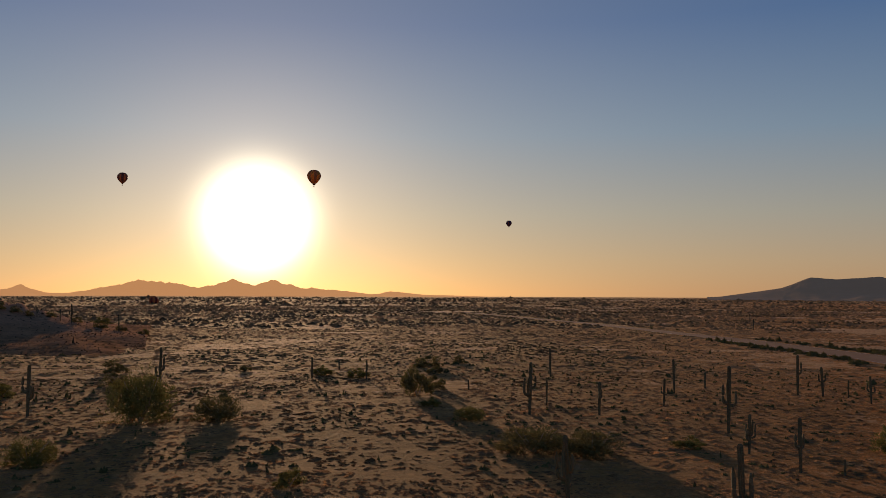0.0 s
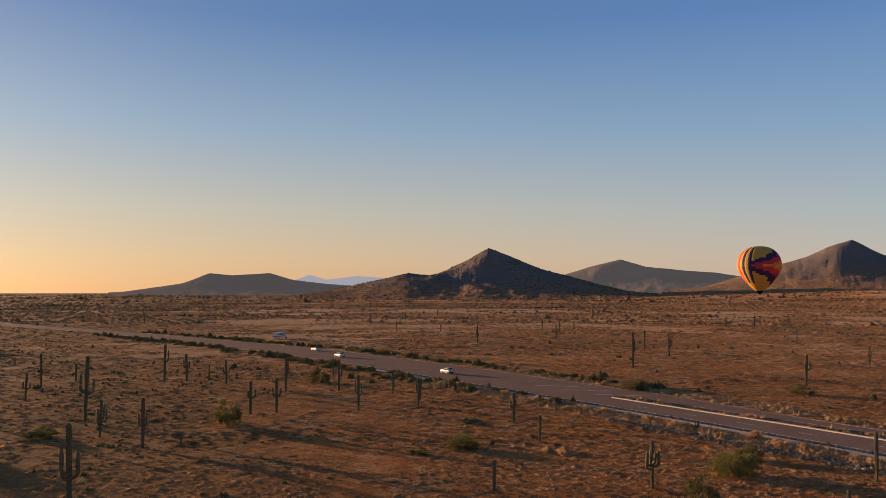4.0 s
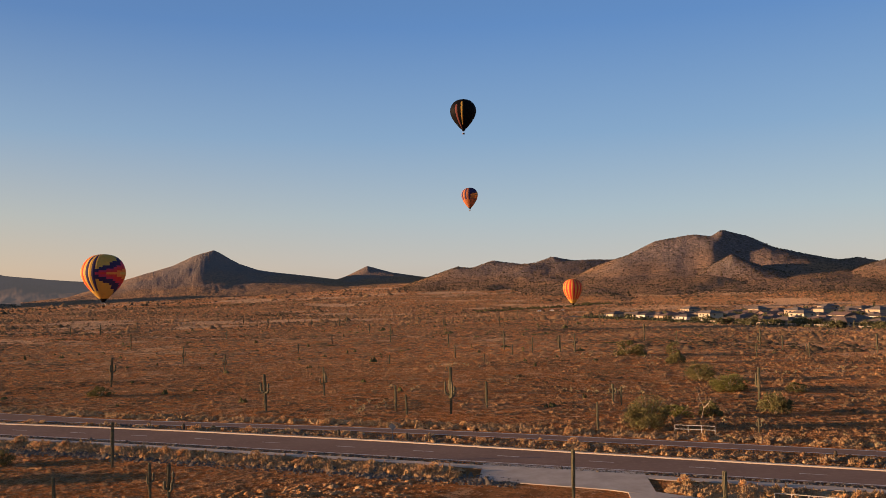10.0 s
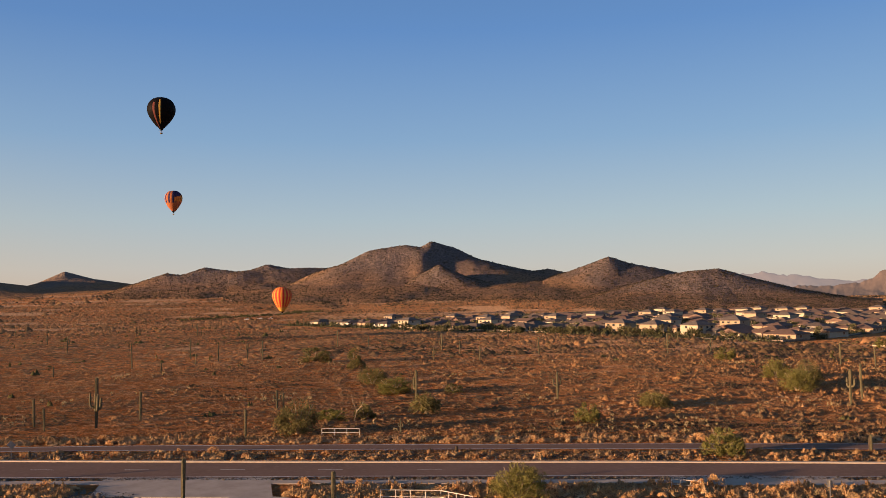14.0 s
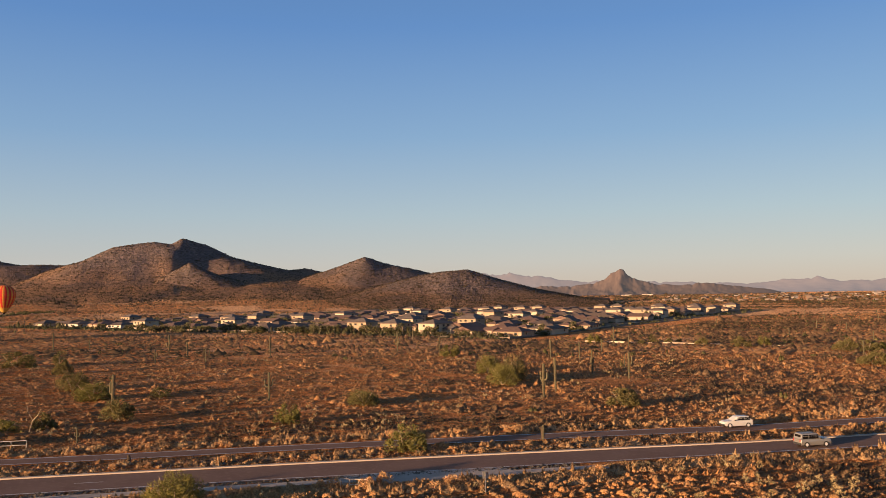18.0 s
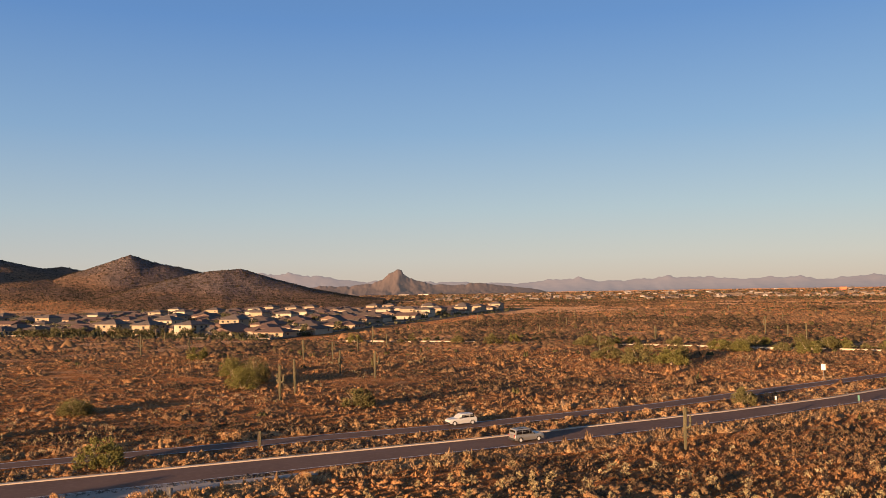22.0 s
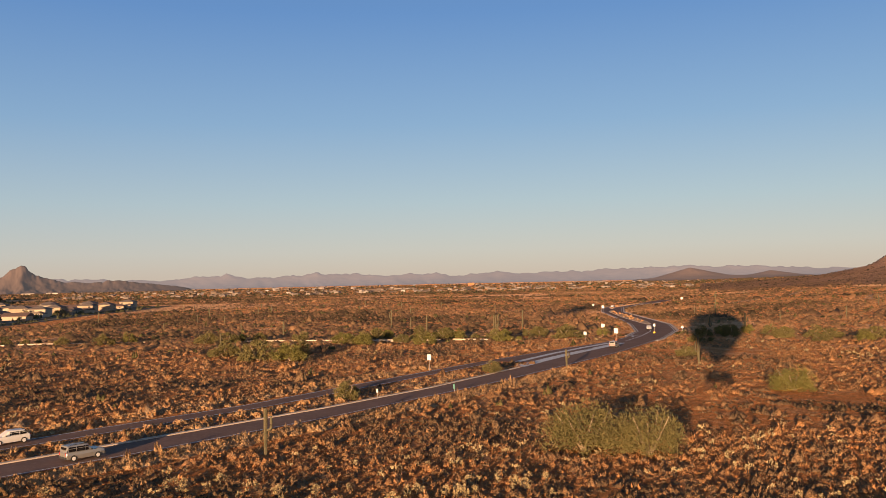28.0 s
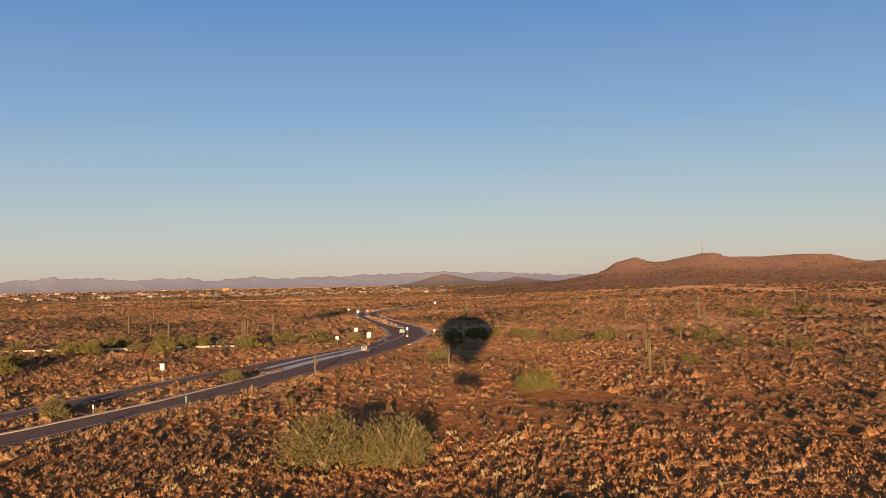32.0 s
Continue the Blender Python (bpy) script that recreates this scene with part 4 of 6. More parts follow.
SAGUAROS_EAST_FLATS = [(-69, -358, 3.7, 2), (113, -366, 6.8, 0), (145, -377, 6.4, 0), (172, -399, 7.7, 1), (124, -400, 5.1, 1), (-50, -439, 10.0, 1), (20, -453, 4.1, 0), (-5, -465, 4.9, 0), (-138, -570, 7.6, 1)]
ALL_SAGUAROS = SAGUAROS_NORTH + SAGUAROS_NORTH_ROAD + SAGUAROS_EAST_ROAD + SAGUAROS_EAST + SAGUAROS_EAST_FLATS
ARMS_SAID = {0: "without arms", 1: "with one arm", 2: "with two raised arms", 3: "with three raised arms", 4: "with four raised arms", 5: "with many raised arms"}
saguaro_kinds = {}


def plant_saguaro(x, y, h, arms, turn, base=None):
    key = (arms, int(abs(x * 7 + y * 3)) % 2)
    z = (level(x, y) if base is None else base) - 0.05
    m = pose(x, y, z, random.uniform(-2, 2), random.uniform(-2, 2), turn)
    if key not in saguaro_kinds:
        ob = saguaro_kinds[key] = make_saguaro(*key)
        ob.matrix_basis = m
    else:
        ob = copy_thing(saguaro_kinds[key], m)
    s = h / 7.0
    w = s ** 0.6 * (1.15 if h < 4 else 1.0)
    ob.scale = (w, w, s)
    size = "tall" if h > 6.5 else "short" if h < 4 else "mid-sized"
    tagged(ob, f"{size} ribbed green saguaro cactus {ARMS_SAID[arms]} among scrub", "cactus", "saguaros on the plain")


for x, y, h, arms in ALL_SAGUAROS:
    plant_saguaro(x, y, max(h, 2.2), arms, random.uniform(0, 360))
extra = sow(150, 280, 800, 20, 200)
for x, y, z in extra[:110]:
    plant_saguaro(float(x), float(y), random.uniform(3.5, 8.0), random.choice((0, 0, 0, 1, 1, 2, 3)), random.uniform(0, 360))


# bushes and small desert trees
def leaf_cloud(lobes, leaves, size, seed, droop=0.15, slim=1.0, rise=0.7):
    """A crown of many small leaves gathered in uneven lobes, one unit wide and high."""
    r = np.random.default_rng(seed)
    v, t = [], []
    for i in range(lobes):
        a, e = r.uniform(0, 2 * np.pi), r.uniform(0, 1)
        q = np.sqrt(r.uniform(0.05, 1.0)) * 0.38
        c = np.array([np.cos(a) * q, np.sin(a) * q, (0.12 + 0.66 * e) * (1 - 3.0 * q * q)])
        rad = r.uniform(0.06, 0.2)
        for _ in range(leaves):
            d = r.normal(size=3)
            d /= np.linalg.norm(d)
            p0 = c + d * rad * r.uniform(0.3, 1.0) ** 0.5 * np.array([1, 1, 1.25])
            p0[2] = max(p0[2] - droop * np.hypot(p0[0], p0[1]) ** 2, 0.01)
            grow = d * 0.7 + np.array([0, 0, rise]) + r.normal(size=3) * 0.45
            grow *= size * r.uniform(0.7, 1.6) / np.linalg.norm(grow)
            w = np.cross(grow, r.normal(size=3))
            w *= size * slim * r.uniform(0.25, 0.45) / (np.linalg.norm(w) + 1e-9)
            b = len(v)
            v += [p0 - grow - w, p0 - grow + w, p0 + grow]
            t.append((b, b + 1, b + 2))
    return np.array(v), np.array(t)


def make_bush(kind, variant):
    mat = GREEN if kind == "green" else DULL_GREEN if kind == "dull" else STRAW_LEAF
    ob = thing("shrub" if kind == "straw" else "bush", "", "bush")
    if kind == "straw":
        v, t = leaf_cloud(10, 62, 0.06, 60 + variant, 0.3)
    else:
        v, t = leaf_cloud(76, 100, 0.026, 40 + variant + len(kind) * 7, 0.15, 0.6, 0.7) if variant > 2 else leaf_cloud(26, 120, 0.032, 40 + variant + len(kind) * 7)
    crown = new("crown", tri_mesh("crown", v, t, [mat]))
    crown.parent = ob
    r = random.Random(variant)
    for k in range(2 if kind == "straw" else 6 if variant > 2 else 3):
        a = k * (3.1 if kind == "straw" else 1.05 if variant > 2 else 2.1) + r.uniform(-0.4, 0.4)
        bend = r.uniform(0.14, 0.3)
        part("branch", tube([(0, 0, -0.03), (math.cos(a) * bend * 0.5, math.sin(a) * bend * 0.5, 0.25), (math.cos(a) * bend * 1.2, math.sin(a) * bend * 1.2, r.uniform(0.5, 0.72))], (0.018, 0.012, 0.005), 5), TWIG, ob)
    return ob


BUSHES_NORTH = [(-160, 566, 7.7, 15.5), (19, 206, 4.1, 5.5), (14, 195, 7.8, 7.8), (-39, 163, 11.2, 14.5), (129, 163, 4.5, 5.7), (-25, 162, 5.5, 9.8), (51, 128, 2.1, 5.8), (26, 125, 4.5, 10.9), (34, 122, 4.5, 10.8), (79, 121, 5.0, 6.0), (172, 100, 2.5, 8.2), (86, 80, 1.2, 3.3), (94, 79, 2.7, 6.6), (191, 70, 2.8, 6.2), (114, 44, 2.5, 4.2), (104, 41, 3.5, 7.4), (84, 34, 4.3, 5.8), (143, -46, 6.3, 7.5), (158, -53, 2.6, 6.2), (159, -59, 3.1, 5.2), (294, -60, 5.8, 11.5), (90, -66, 4.3, 6.7), (221, -69, 5.1, 8.7), (266, -70, 7.0, 7.0)]
BUSHES_EAST = [(199, -71, 4.6, 9.2), (163, -71, 4.9, 6.5), (195, -84, 2.6, 5.2), (140, -94, 3.9, 4.9), (106, -99, 4.3, 6.3), (155, -114, 3.4, 6.7), (158, -115, 3.0, 7.2), (125, -152, 3.8, 6.5), (126, -154, 3.2, 4.5), (170, -155, 5.4, 8.0), (176, -162, 7.2, 6.6), (181, -164, 4.1, 8.3), (194, -166, 6.0, 7.5), (28, -168, 6.2, 9.9), (21, -169, 6.2, 8.5), (248, -184, 4.7, 7.5), (75, -196, 3.1, 4.2), (78, -202, 2.6, 4.1), (8, -226, 4.6, 8.1), (66, -239, 3.0, 4.9), (137, -257, 6.7, 11.2), (128, -258, 5.2, 9.4), (152, -262, 5.0, 10.1), (135, -271, 4.8, 9.7)]
BUSHES_SOUTH = [(-23, -274, 2.3, 5.1), (33, -281, 3.1, 6.2), (186, -296, 5.0, 8.0), (143, -311, 3.8, 9.6), (-57, -315, 3.5, 6.3), (-52, -319, 2.4, 4.8), (153, -328, 3.0, 8.0), (-43, -330, 2.8, 8.3), (4, -336, 2.5, 6.7), (119, -341, 3.3, 7.9), (79, -341, 4.1, 13.2), (-37, -342, 3.5, 10.4), (122, -343, 4.1, 12.3), (17, -350, 2.6, 7.1), (93, -350, 3.9, 7.9), (-74, -457, 4.3, 15.1), (-101, -475, 4.0, 13.4)]
ALL_BUSHES = BUSHES_NORTH + BUSHES_EAST + BUSHES_SOUTH
bush_kinds = {}


def plant_bush(x, y, h, w, kind, label, group="bushes on the plain", category="bush", base=None):
    key = (kind, int(abs(x * 5 + y * 11)) % 3 + (3 if w > 6.5 and math.hypot(x - 3, y + 40) < 230 else 0))
    m = pose(x, y, (level(x, y) if base is None else base) - 0.03, 0, 0, random.uniform(0, 360))
    if key not in bush_kinds:
        ob = bush_kinds[key] = make_bush(*key)
        ob.matrix_basis = m
    else:
        ob = copy_thing(bush_kinds[key], m)
    ob.scale = (w * 1.05, w * 1.05 * random.uniform(0.85, 1.1), h * 1.08)
    tagged(ob, label, category, group)


for i, (x, y, h, w) in enumerate(ALL_BUSHES):
    bright = i % 3 == 0 or (abs(x - 106) < 3 and abs(y + 99) < 3)
    plant_bush(x, y, h, w, "green" if bright else "dull", "bright green palo verde tree with fine leaves" if bright else "olive creosote bush with bare lower stems")

# what grows on the low rise towards the sun
RISE = SLOPES[-1][0]
for az, h, w in ((-21.0, 5.5, 10), (-20.2, 4.5, 8), (-19.4, 3.5, 7), (-18.6, 3.2, 5), (-17.6, 3.0, 6), (-16.2, 3.6, 6), (-15.0, 4.0, 8), (-13.8, 3.4, 7), (-12.6, 3.0, 6)):
    p = bearing(az, 500, 0, HOME)
    near = RISE[np.unravel_index(np.argmin((RISE[:, :, 0] - p.x) ** 2 + (RISE[:, :, 1] - p.y) ** 2), RISE.shape[:2])]
    plant_bush(float(near[0]), float(near[1]), h, w, "dull", "dark rounded desert tree on the low rise", base=max(float(near[2]), level(near[0], near[1])))
for az, h, arms in ((-16.5, 9.5, 3), (-17.1, 6.0, 0), (-13.9, 8.5, 0), (-18.4, 5.0, 1)):
    p = bearing(az, 495, 0, HOME)
    near = RISE[np.unravel_index(np.argmin((RISE[:, :, 0] - p.x) ** 2 + (RISE[:, :, 1] - p.y) ** 2), RISE.shape[:2])]
    plant_saguaro(float(near[0]), float(near[1]), h, arms, random.uniform(0, 360), max(float(near[2]), level(near[0], near[1])))
for x, y, z in sow(20, 115, 340, -24, 6, bare=0.3):
    h = random.uniform(2.2, 4.5)
    plant_bush(float(x), float(y), h, h * random.uniform(1.6, 2.4), random.choice(("green", "dull")), "olive green palo verde bush among dry scrub")

# two dark trees and a cactus where the balloon's shadow falls
for x, y, h, w in ((30, -352, 4.2, 7.5), (38.5, -357, 3.8, 7.0)):
    plant_bush(x, y, h, w, "dull", "dark olive desert tree in the balloon's shadow")
plant_saguaro(27.5, -377, 6.4, 2, 80)

# trees along the low wall
WALL_LINE = [(298, -272), (263, -284), (208, -304), (150, -320), (118, -330), (90, -331), (40, -345), (0, -352), (-60, -372)]
for i in range(58):
    k = random.uniform(0, len(WALL_LINE) - 1.001)
    (ax, ay), (bx, by) = WALL_LINE[int(k)], WALL_LINE[int(k) + 1]
    x, y = ax + (bx - ax) * (k % 1) + random.gauss(0, 9), ay + (by - ay) * (k % 1) + random.gauss(-2, 11)
    if bool(off_road(x, y, 4)):
        h = random.uniform(1.8, 4.6)
        plant_bush(x, y, h, h * random.uniform(1.4, 2.2), random.choice(("green", "dull", "dull")), "olive desert tree beside the low wall")

# straw-coloured shrubs in rows beside the carriageways
straw_n = 0
for i in range(330):
    side = i % 3
    if side == 0:
        y = random.uniform(-112, 150)
        x = float(NEAR(y)) - random.uniform(5.0, 9.5)
        s = random.uniform(1.0, 2.1)
        label = "round golden straw-coloured shrub beside the footpath"
    elif side == 1:
        y = random.uniform(-225, 90)
        x = random.uniform(float(FARK(y)) + 1.3, float(B_NEAR(y)) - 1.2)
        s = random.uniform(0.6, 1.5)
        label = "round pale tan shrub on the gravel median"
    else:
        y = random.uniform(-250, 20)
        x = float(B_FAR(y)) + random.uniform(1.2, 4.5)
        s = random.uniform(0.8, 1.8)
        label = "golden dry shrub on the far road verge"
    if -40 < y < -20 and side == 0:
        continue
    straw_n += 1
    if straw_n <= 200:
        plant_bush(x, y, s * 0.78, s * 1.15, "straw", label, "shrubs beside the road", "shrub")
ys = rng.uniform(-250, 150, 4400)
offs = np.where(ys < -112, rng.uniform(2.6, 7.0, 4400), rng.uniform(5.0, 11.0, 4400))
p = np.stack([NEAR(ys) - offs, ys], 1)
p = p[~((p[:, 1] > -41) & (p[:, 1] < -19))]
p = np.concatenate([p, np.stack([np.concatenate([B_FAR(ys[:1500]) + rng.uniform(1.6, 7, 1500), FARK(np.clip(ys[1500:2000], -235, 88)) + rng.uniform(1.6, 8, 500)]), np.concatenate([ys[:1500], np.clip(ys[1500:2000], -235, 88)])], 1)])
p = p[off_road(p[:, 0], p[:, 1], 0.5)]
p = np.concatenate([p, swell(p[:, 0], p[:, 1])[:, None]], 1)
scatter("verge_grass", verge_shrubs, p, rng.lognormal(-0.4, 0.42, len(p)), rng.lognormal(-0.55, 0.35, len(p)), STRAW, "golden dry brush crowding the road verges", "brush")

# stones: shoulder, median and the drainage ditch
pebbles = [lump_template(0.25) for _ in range(6)]
ys = rng.uniform(-112, 185, 5200)
p = np.stack([NEAR(ys) - rng.uniform(0.55, 2.0, 5200), ys, np.full(5200, 0.0)], 1)
ym = rng.uniform(-240, 88, 4200)
pm = np.stack([FARK(ym) + 0.8 + rng.uniform(0, 1, 4200) * (B_NEAR(ym) - FARK(ym) - 1.4), ym, np.full(4200, 0.0)], 1)
p = np.concatenate([p, pm])
s = rng.lognormal(-2.0, 0.4, len(p))
scatter("roadside_stones", pebbles, p, s, s * 0.9, STONE, "grey and tan stones strewn along the road edge", "stones")
yd = rng.uniform(-26, 78, 5200)
p = np.stack([NEAR(yd) - 10.5 + rng.normal(size=5200) * 1.3, yd, np.full(5200, -0.1)], 1)
s = rng.lognormal(-1.55, 0.35, len(p))
scatter("ditch_stones", pebbles, p, s, s * 0.9, STONE, "dark grey rubble lining a drainage ditch", "stones")


# chollas: dark stem, pale spiny joints on top
def make_cholla(variant):
    r = np.random.default_rng(100 + variant)
    ob = thing("cholla", "", "cactus")
    part("stem", tube([(0, 0, -0.05), (0.03, 0.02, 0.4), (0.0, 0.04, 0.75)], (0.09, 0.08, 0.07), 7), CHOLLA_STEM, ob)
    for k in range(2):
        a = k * 2.9 + float(r.uniform(-0.4, 0.4))
        part("limb", tube([(0, 0, 0.35 + 0.1 * k), (0.2 * math.cos(a), 0.2 * math.sin(a), 0.55 + 0.1 * k), (0.3 * math.cos(a), 0.3 * math.sin(a), 0.85)], (0.07, 0.06, 0.05), 6), CHOLLA_STEM, ob)
    v, t = [], []
    for _ in range(15):
        a, q = r.uniform(0, 6.3), r.uniform(0, 0.46)
        c = np.array([q * np.cos(a), q * np.sin(a), r.uniform(0.55, 1.1) - 0.5 * q])
        for _ in range(18):
            d = r.normal(size=3)
            d /= np.linalg.norm(d)
            u = np.cross(d, r.normal(size=3))
            u *= 0.045 / (np.linalg.norm(u) + 1e-9)
            b = len(v)
            v += [c + d * 0.05 - u, c + d * 0.05 + u, c + d * r.uniform(0.13, 0.19)]
            t.append((b, b + 1, b + 2))
    crown = new("spiny_joints", tri_mesh("spiny_joints", np.array(v), np.array(t), [CHOLLA_TOP]))
    crown.parent = ob
    return ob


cholla_kinds = []
hubs = np.concatenate([sow(46, 78, 112, 132, 200, bare=0.36), sow(20, 92, 150, 95, 150, bare=0.4), sow(8, 88, 120, 10, 90, bare=0.4)])
spots = np.repeat(hubs, 6, axis=0)[:, :2] + rng.normal(size=(len(hubs) * 6, 2)) * 3.0
spots = spots[off_road(spots[:, 0], spots[:, 1], 1.5)]
for i, (x, y) in enumerate(spots[:200]):
    m = pose(float(x), float(y), level(x, y), 0, 0, random.uniform(0, 360))
    if len(cholla_kinds) < 4:
        ob = make_cholla(len(cholla_kinds))
        ob.matrix_basis = m
        cholla_kinds.append(ob)
    else:
        ob = copy_thing(cholla_kinds[i % 4], m)
    s = random.uniform(0.7, 1.35)
    ob.scale = (s, s, s * 0.85)
    tagged(ob, "cholla cactus with pale yellow spiny joints over a dark stem", "cactus", "chollas on the plain")


# thickets of chollas past those near the flight line: dark stems under pale joints
def thicket_template():
    v, t = [], []
    for _ in range(6):
        a, q = rng.uniform(0, 6.3), rng.uniform(0.1, 0.8)
        c = np.array([q * math.cos(a), q * math.sin(a), rng.uniform(0.55, 1.0)])
        for _ in range(9):
            d = rng.normal(size=3)
            d /= np.linalg.norm(d)
            u = np.cross(d, rng.normal(size=3))
            u *= 0.11 / (np.linalg.norm(u) + 1e-9)
            b = len(v)
            v += [c + d * 0.08 - u, c + d * 0.08 + u, c + d * rng.uniform(0.22, 0.34)]
            t.append((b, b + 1, b + 2))
    return np.array(v), np.array(t)


def stem_template():
    v, t = [], []
    for _ in range(4):
        a, q = rng.uniform(0, 6.3), rng.uniform(0.1, 0.6)
        c = np.array([q * math.cos(a), q * math.sin(a), -0.05])
        b = len(v)
        v += [c + np.array([0.09 * math.cos(e), 0.09 * math.sin(e), 0]) for e in (0, 2.1, 4.2)] + [c + np.array([0.1 * math.cos(a), 0.1 * math.sin(a), 0.8])]
        t += [(b, b + 1, b + 3), (b + 1, b + 2, b + 3), (b + 2, b, b + 3)]
    return np.array(v), np.array(t)


hubs = np.concatenate([sow(70, 78, 150, 95, 203, bare=0.4), sow(90, 150, 300, 70, 203, bare=0.42)])
p = np.repeat(hubs, 9, axis=0)[:, :2] + rng.normal(size=(len(hubs) * 9, 2)) * 4.5
p = p[off_road(p[:, 0], p[:, 1], 1.5) & (np.hypot(p[:, 0] - HOME[0], p[:, 1] - HOME[1]) > 74)]
p = np.concatenate([p, swell(p[:, 0], p[:, 1])[:, None]], 1)
size = rng.uniform(0.5, 1.0, len(p))
scatter("cholla_thicket", [thicket_template() for _ in range(6)], p, size * 0.7, size, CHOLLA_TOP, "pale spiny tops of cholla cactus in loose thickets", "cactus")
scatter("cholla_stems", [stem_template() for _ in range(4)], p, size * 0.7, size, CHOLLA_STEM, "dark bare stems below the cholla tops", "cactus")


# ---- paved details ----
GRAVEL = two_tone("pale_gravel", (0.54, 0.37, 0.22), (0.46, 0.30, 0.17), 0.3, 0.95, 1.0, 0.9, dist=0.5)
PATH_W = 1.9
ribbon("footpath", shifted(NEAR, -4.1), shifted(NEAR, -4.1 + PATH_W), -118, 190, 0.03, CONCRETE, "pale concrete footpath beside the highway", "path", thick=0.12)
ribbon("driveway", curve_of([(-41, 97), (-36, 100), (-22, 104.5)]), curve_of([(-41, 109.2), (-22, 114.6)]), -41, -21.5, 0.036, CONCRETE, "wide pale concrete driveway apron", "driveway", 1.0, thick=0.15)
ribbon("driveway", curve_of([(-60, 82), (-41, 90)]), curve_of([(-60, 87), (-41, 99)]), -60, -38, 0.03, CONCRETE, "pale concrete drive leading down from the apron", "driveway", 1.0, thick=0.15)
ribbon("driveway", curve_of([(-108, 84.5), (-84, 91)]), curve_of([(-108, 88.5), (-84, 96.6)]), -104, -86, 0.046, CONCRETE, "short concrete turnout beside the road", "driveway", 1.0, thick=0.15)


def painted(name, pts, width, label, z=0.009):
    """A painted band through points on the asphalt."""
    v, f = [], []
    n = len(pts)
    for i, q in enumerate(pts):
        a, b = pts[max(i - 1, 0)], pts[min(i + 1, n - 1)]
        d = Vector((b[0] - a[0], b[1] - a[1], 0)).normalized()
        s = Vector((-d.y, d.x, 0)) * width / 2
        v += [(q[0] + s.x, q[1] + s.y, z), (q[0] - s.x, q[1] - s.y, z)]
    f = [(2 * i, 2 * i + 1, 2 * i + 3, 2 * i + 2) for i in range(n - 1)]
    ob = new(name, mesh_of(name, v, f, [PAINT]))
    return tagged(ob, label, "road marking", kind="structure")


y = 84.0
while y > -62:
    mid = lambda t: 0.52 * float(NEAR(t)) + 0.48 * float(FARK(t))
    painted("lane_dash", [(mid(y), y), (mid(y - 3), y - 3)], 0.16, "white lane dash")
    y -= 11.9
for y in (98, 108, 118):
    painted("hatch_line", [(float(NEAR(y)) + 11.0, y + 3), (float(NEAR(y)) + 16.5, y - 6)], 0.3, "slanting white hatch line")
ribbon("edge_line", shifted(WIDE_FAR, -0.6), shifted(WIDE_FAR, -0.4), 100, 420, 0.009, PAINT, "solid white edge line painted on asphalt", "road marking")
ribbon("edge_line", shifted(B_FAR, -0.55), shifted(B_FAR, -0.37), -258, 60, 0.012, PAINT, "thin white edge line", "road marking")
ribbon("edge_line", shifted(B_NEAR, 0.37), shifted(B_NEAR, 0.55), -258, 60, 0.012, PAINT, "thin white edge line", "road marking")
ribbon("edge_line", shifted(JOIN_FAR, -0.7), shifted(JOIN_FAR, -0.45), -660, -268, 0.012, PAINT, "solid white edge line painted on asphalt", "road marking")
ribbon("kerb", shifted(JOIN_FAR, 0.05), shifted(JOIN_FAR, 0.6), -660, -350, 0.12, KERB, "pale concrete kerb round the bend", "kerb", thick=0.3)
ribbon("kerb", shifted(NEAR, -1.4), shifted(NEAR, -0.6), -700, -330, 0.12, KERB, "pale concrete kerb round the bend", "kerb", thick=0.3)
# scrubby islands that part the lanes in the bend
for y0, y1, share in ((-556, -418, 0.40), (-690, -580, 0.38)):
    mid = lambda y: 0.5 * float(NEAR(y)) + 0.5 * float(JOIN_FAR(y))
    half = (lambda a, b, k: lambda y: k * (float(JOIN_FAR(y)) - float(NEAR(y))) * 0.5 * math.sqrt(max(0.0, math.sin(math.pi * min(1.0, max(0.0, (y - a) / (b - a)))))))(y0, y1, share)
    ribbon("kerb", lambda y: mid(y) - half(y) - 0.35, lambda y: mid(y) + half(y) + 0.35, y0 + 0.5, y1 - 0.5, 0.13, KERB, "pale concrete kerb round a traffic island", "kerb", thick=0.3)
    ribbon("traffic_island", lambda y: mid(y) - half(y), lambda y: mid(y) + half(y), y0 + 2, y1 - 2, 0.16, GRAVEL, "gravelly traffic island with dry scrub in the bend", "island")
    yy = rng.uniform(y0 + 15, y1 - 15, 60)
    p = np.stack([np.array([mid(y) + rng.uniform(-0.8, 0.8) * half(y) for y in yy]), yy, np.full(60, 0.16)], 1)
    scatter("island_scrub", near_shrubs, p, rng.lognormal(-0.3, 0.4, 60), rng.lognormal(-0.4, 0.4, 60), SCRUB, "dry scrub on the traffic island", "scrub")
# pale gore areas and arrows at the junction
painted("gore_paint", [(64.5, -252), (63, -275), (60, -300), (57, -322)], 2.8, "broad pale painted gore between lanes")
painted("gore_paint", [(68.5, -262), (66.5, -285), (63.5, -305), (60.5, -320)], 1.7, "broad pale painted gore between lanes")
painted("turn_arrow", [(61.5, -296), (60.8, -302)], 0.5, "white turn arrow")
painted("turn_arrow", [(58.5, -346), (60.4, -352), (58.2, -356)], 0.6, "white chevron on the asphalt")
painted("lane_line", [(57.5, -330), (57, -350), (58.5, -375), (64, -400)], 0.35, "curved white lane line")

LANE_PTS = [(620, -60), (540, -115), (463, -174), (376, -212), (336, -244), (298, -272), (263, -284), (208, -304), (150, -320), (118, -330), (90, -331)]


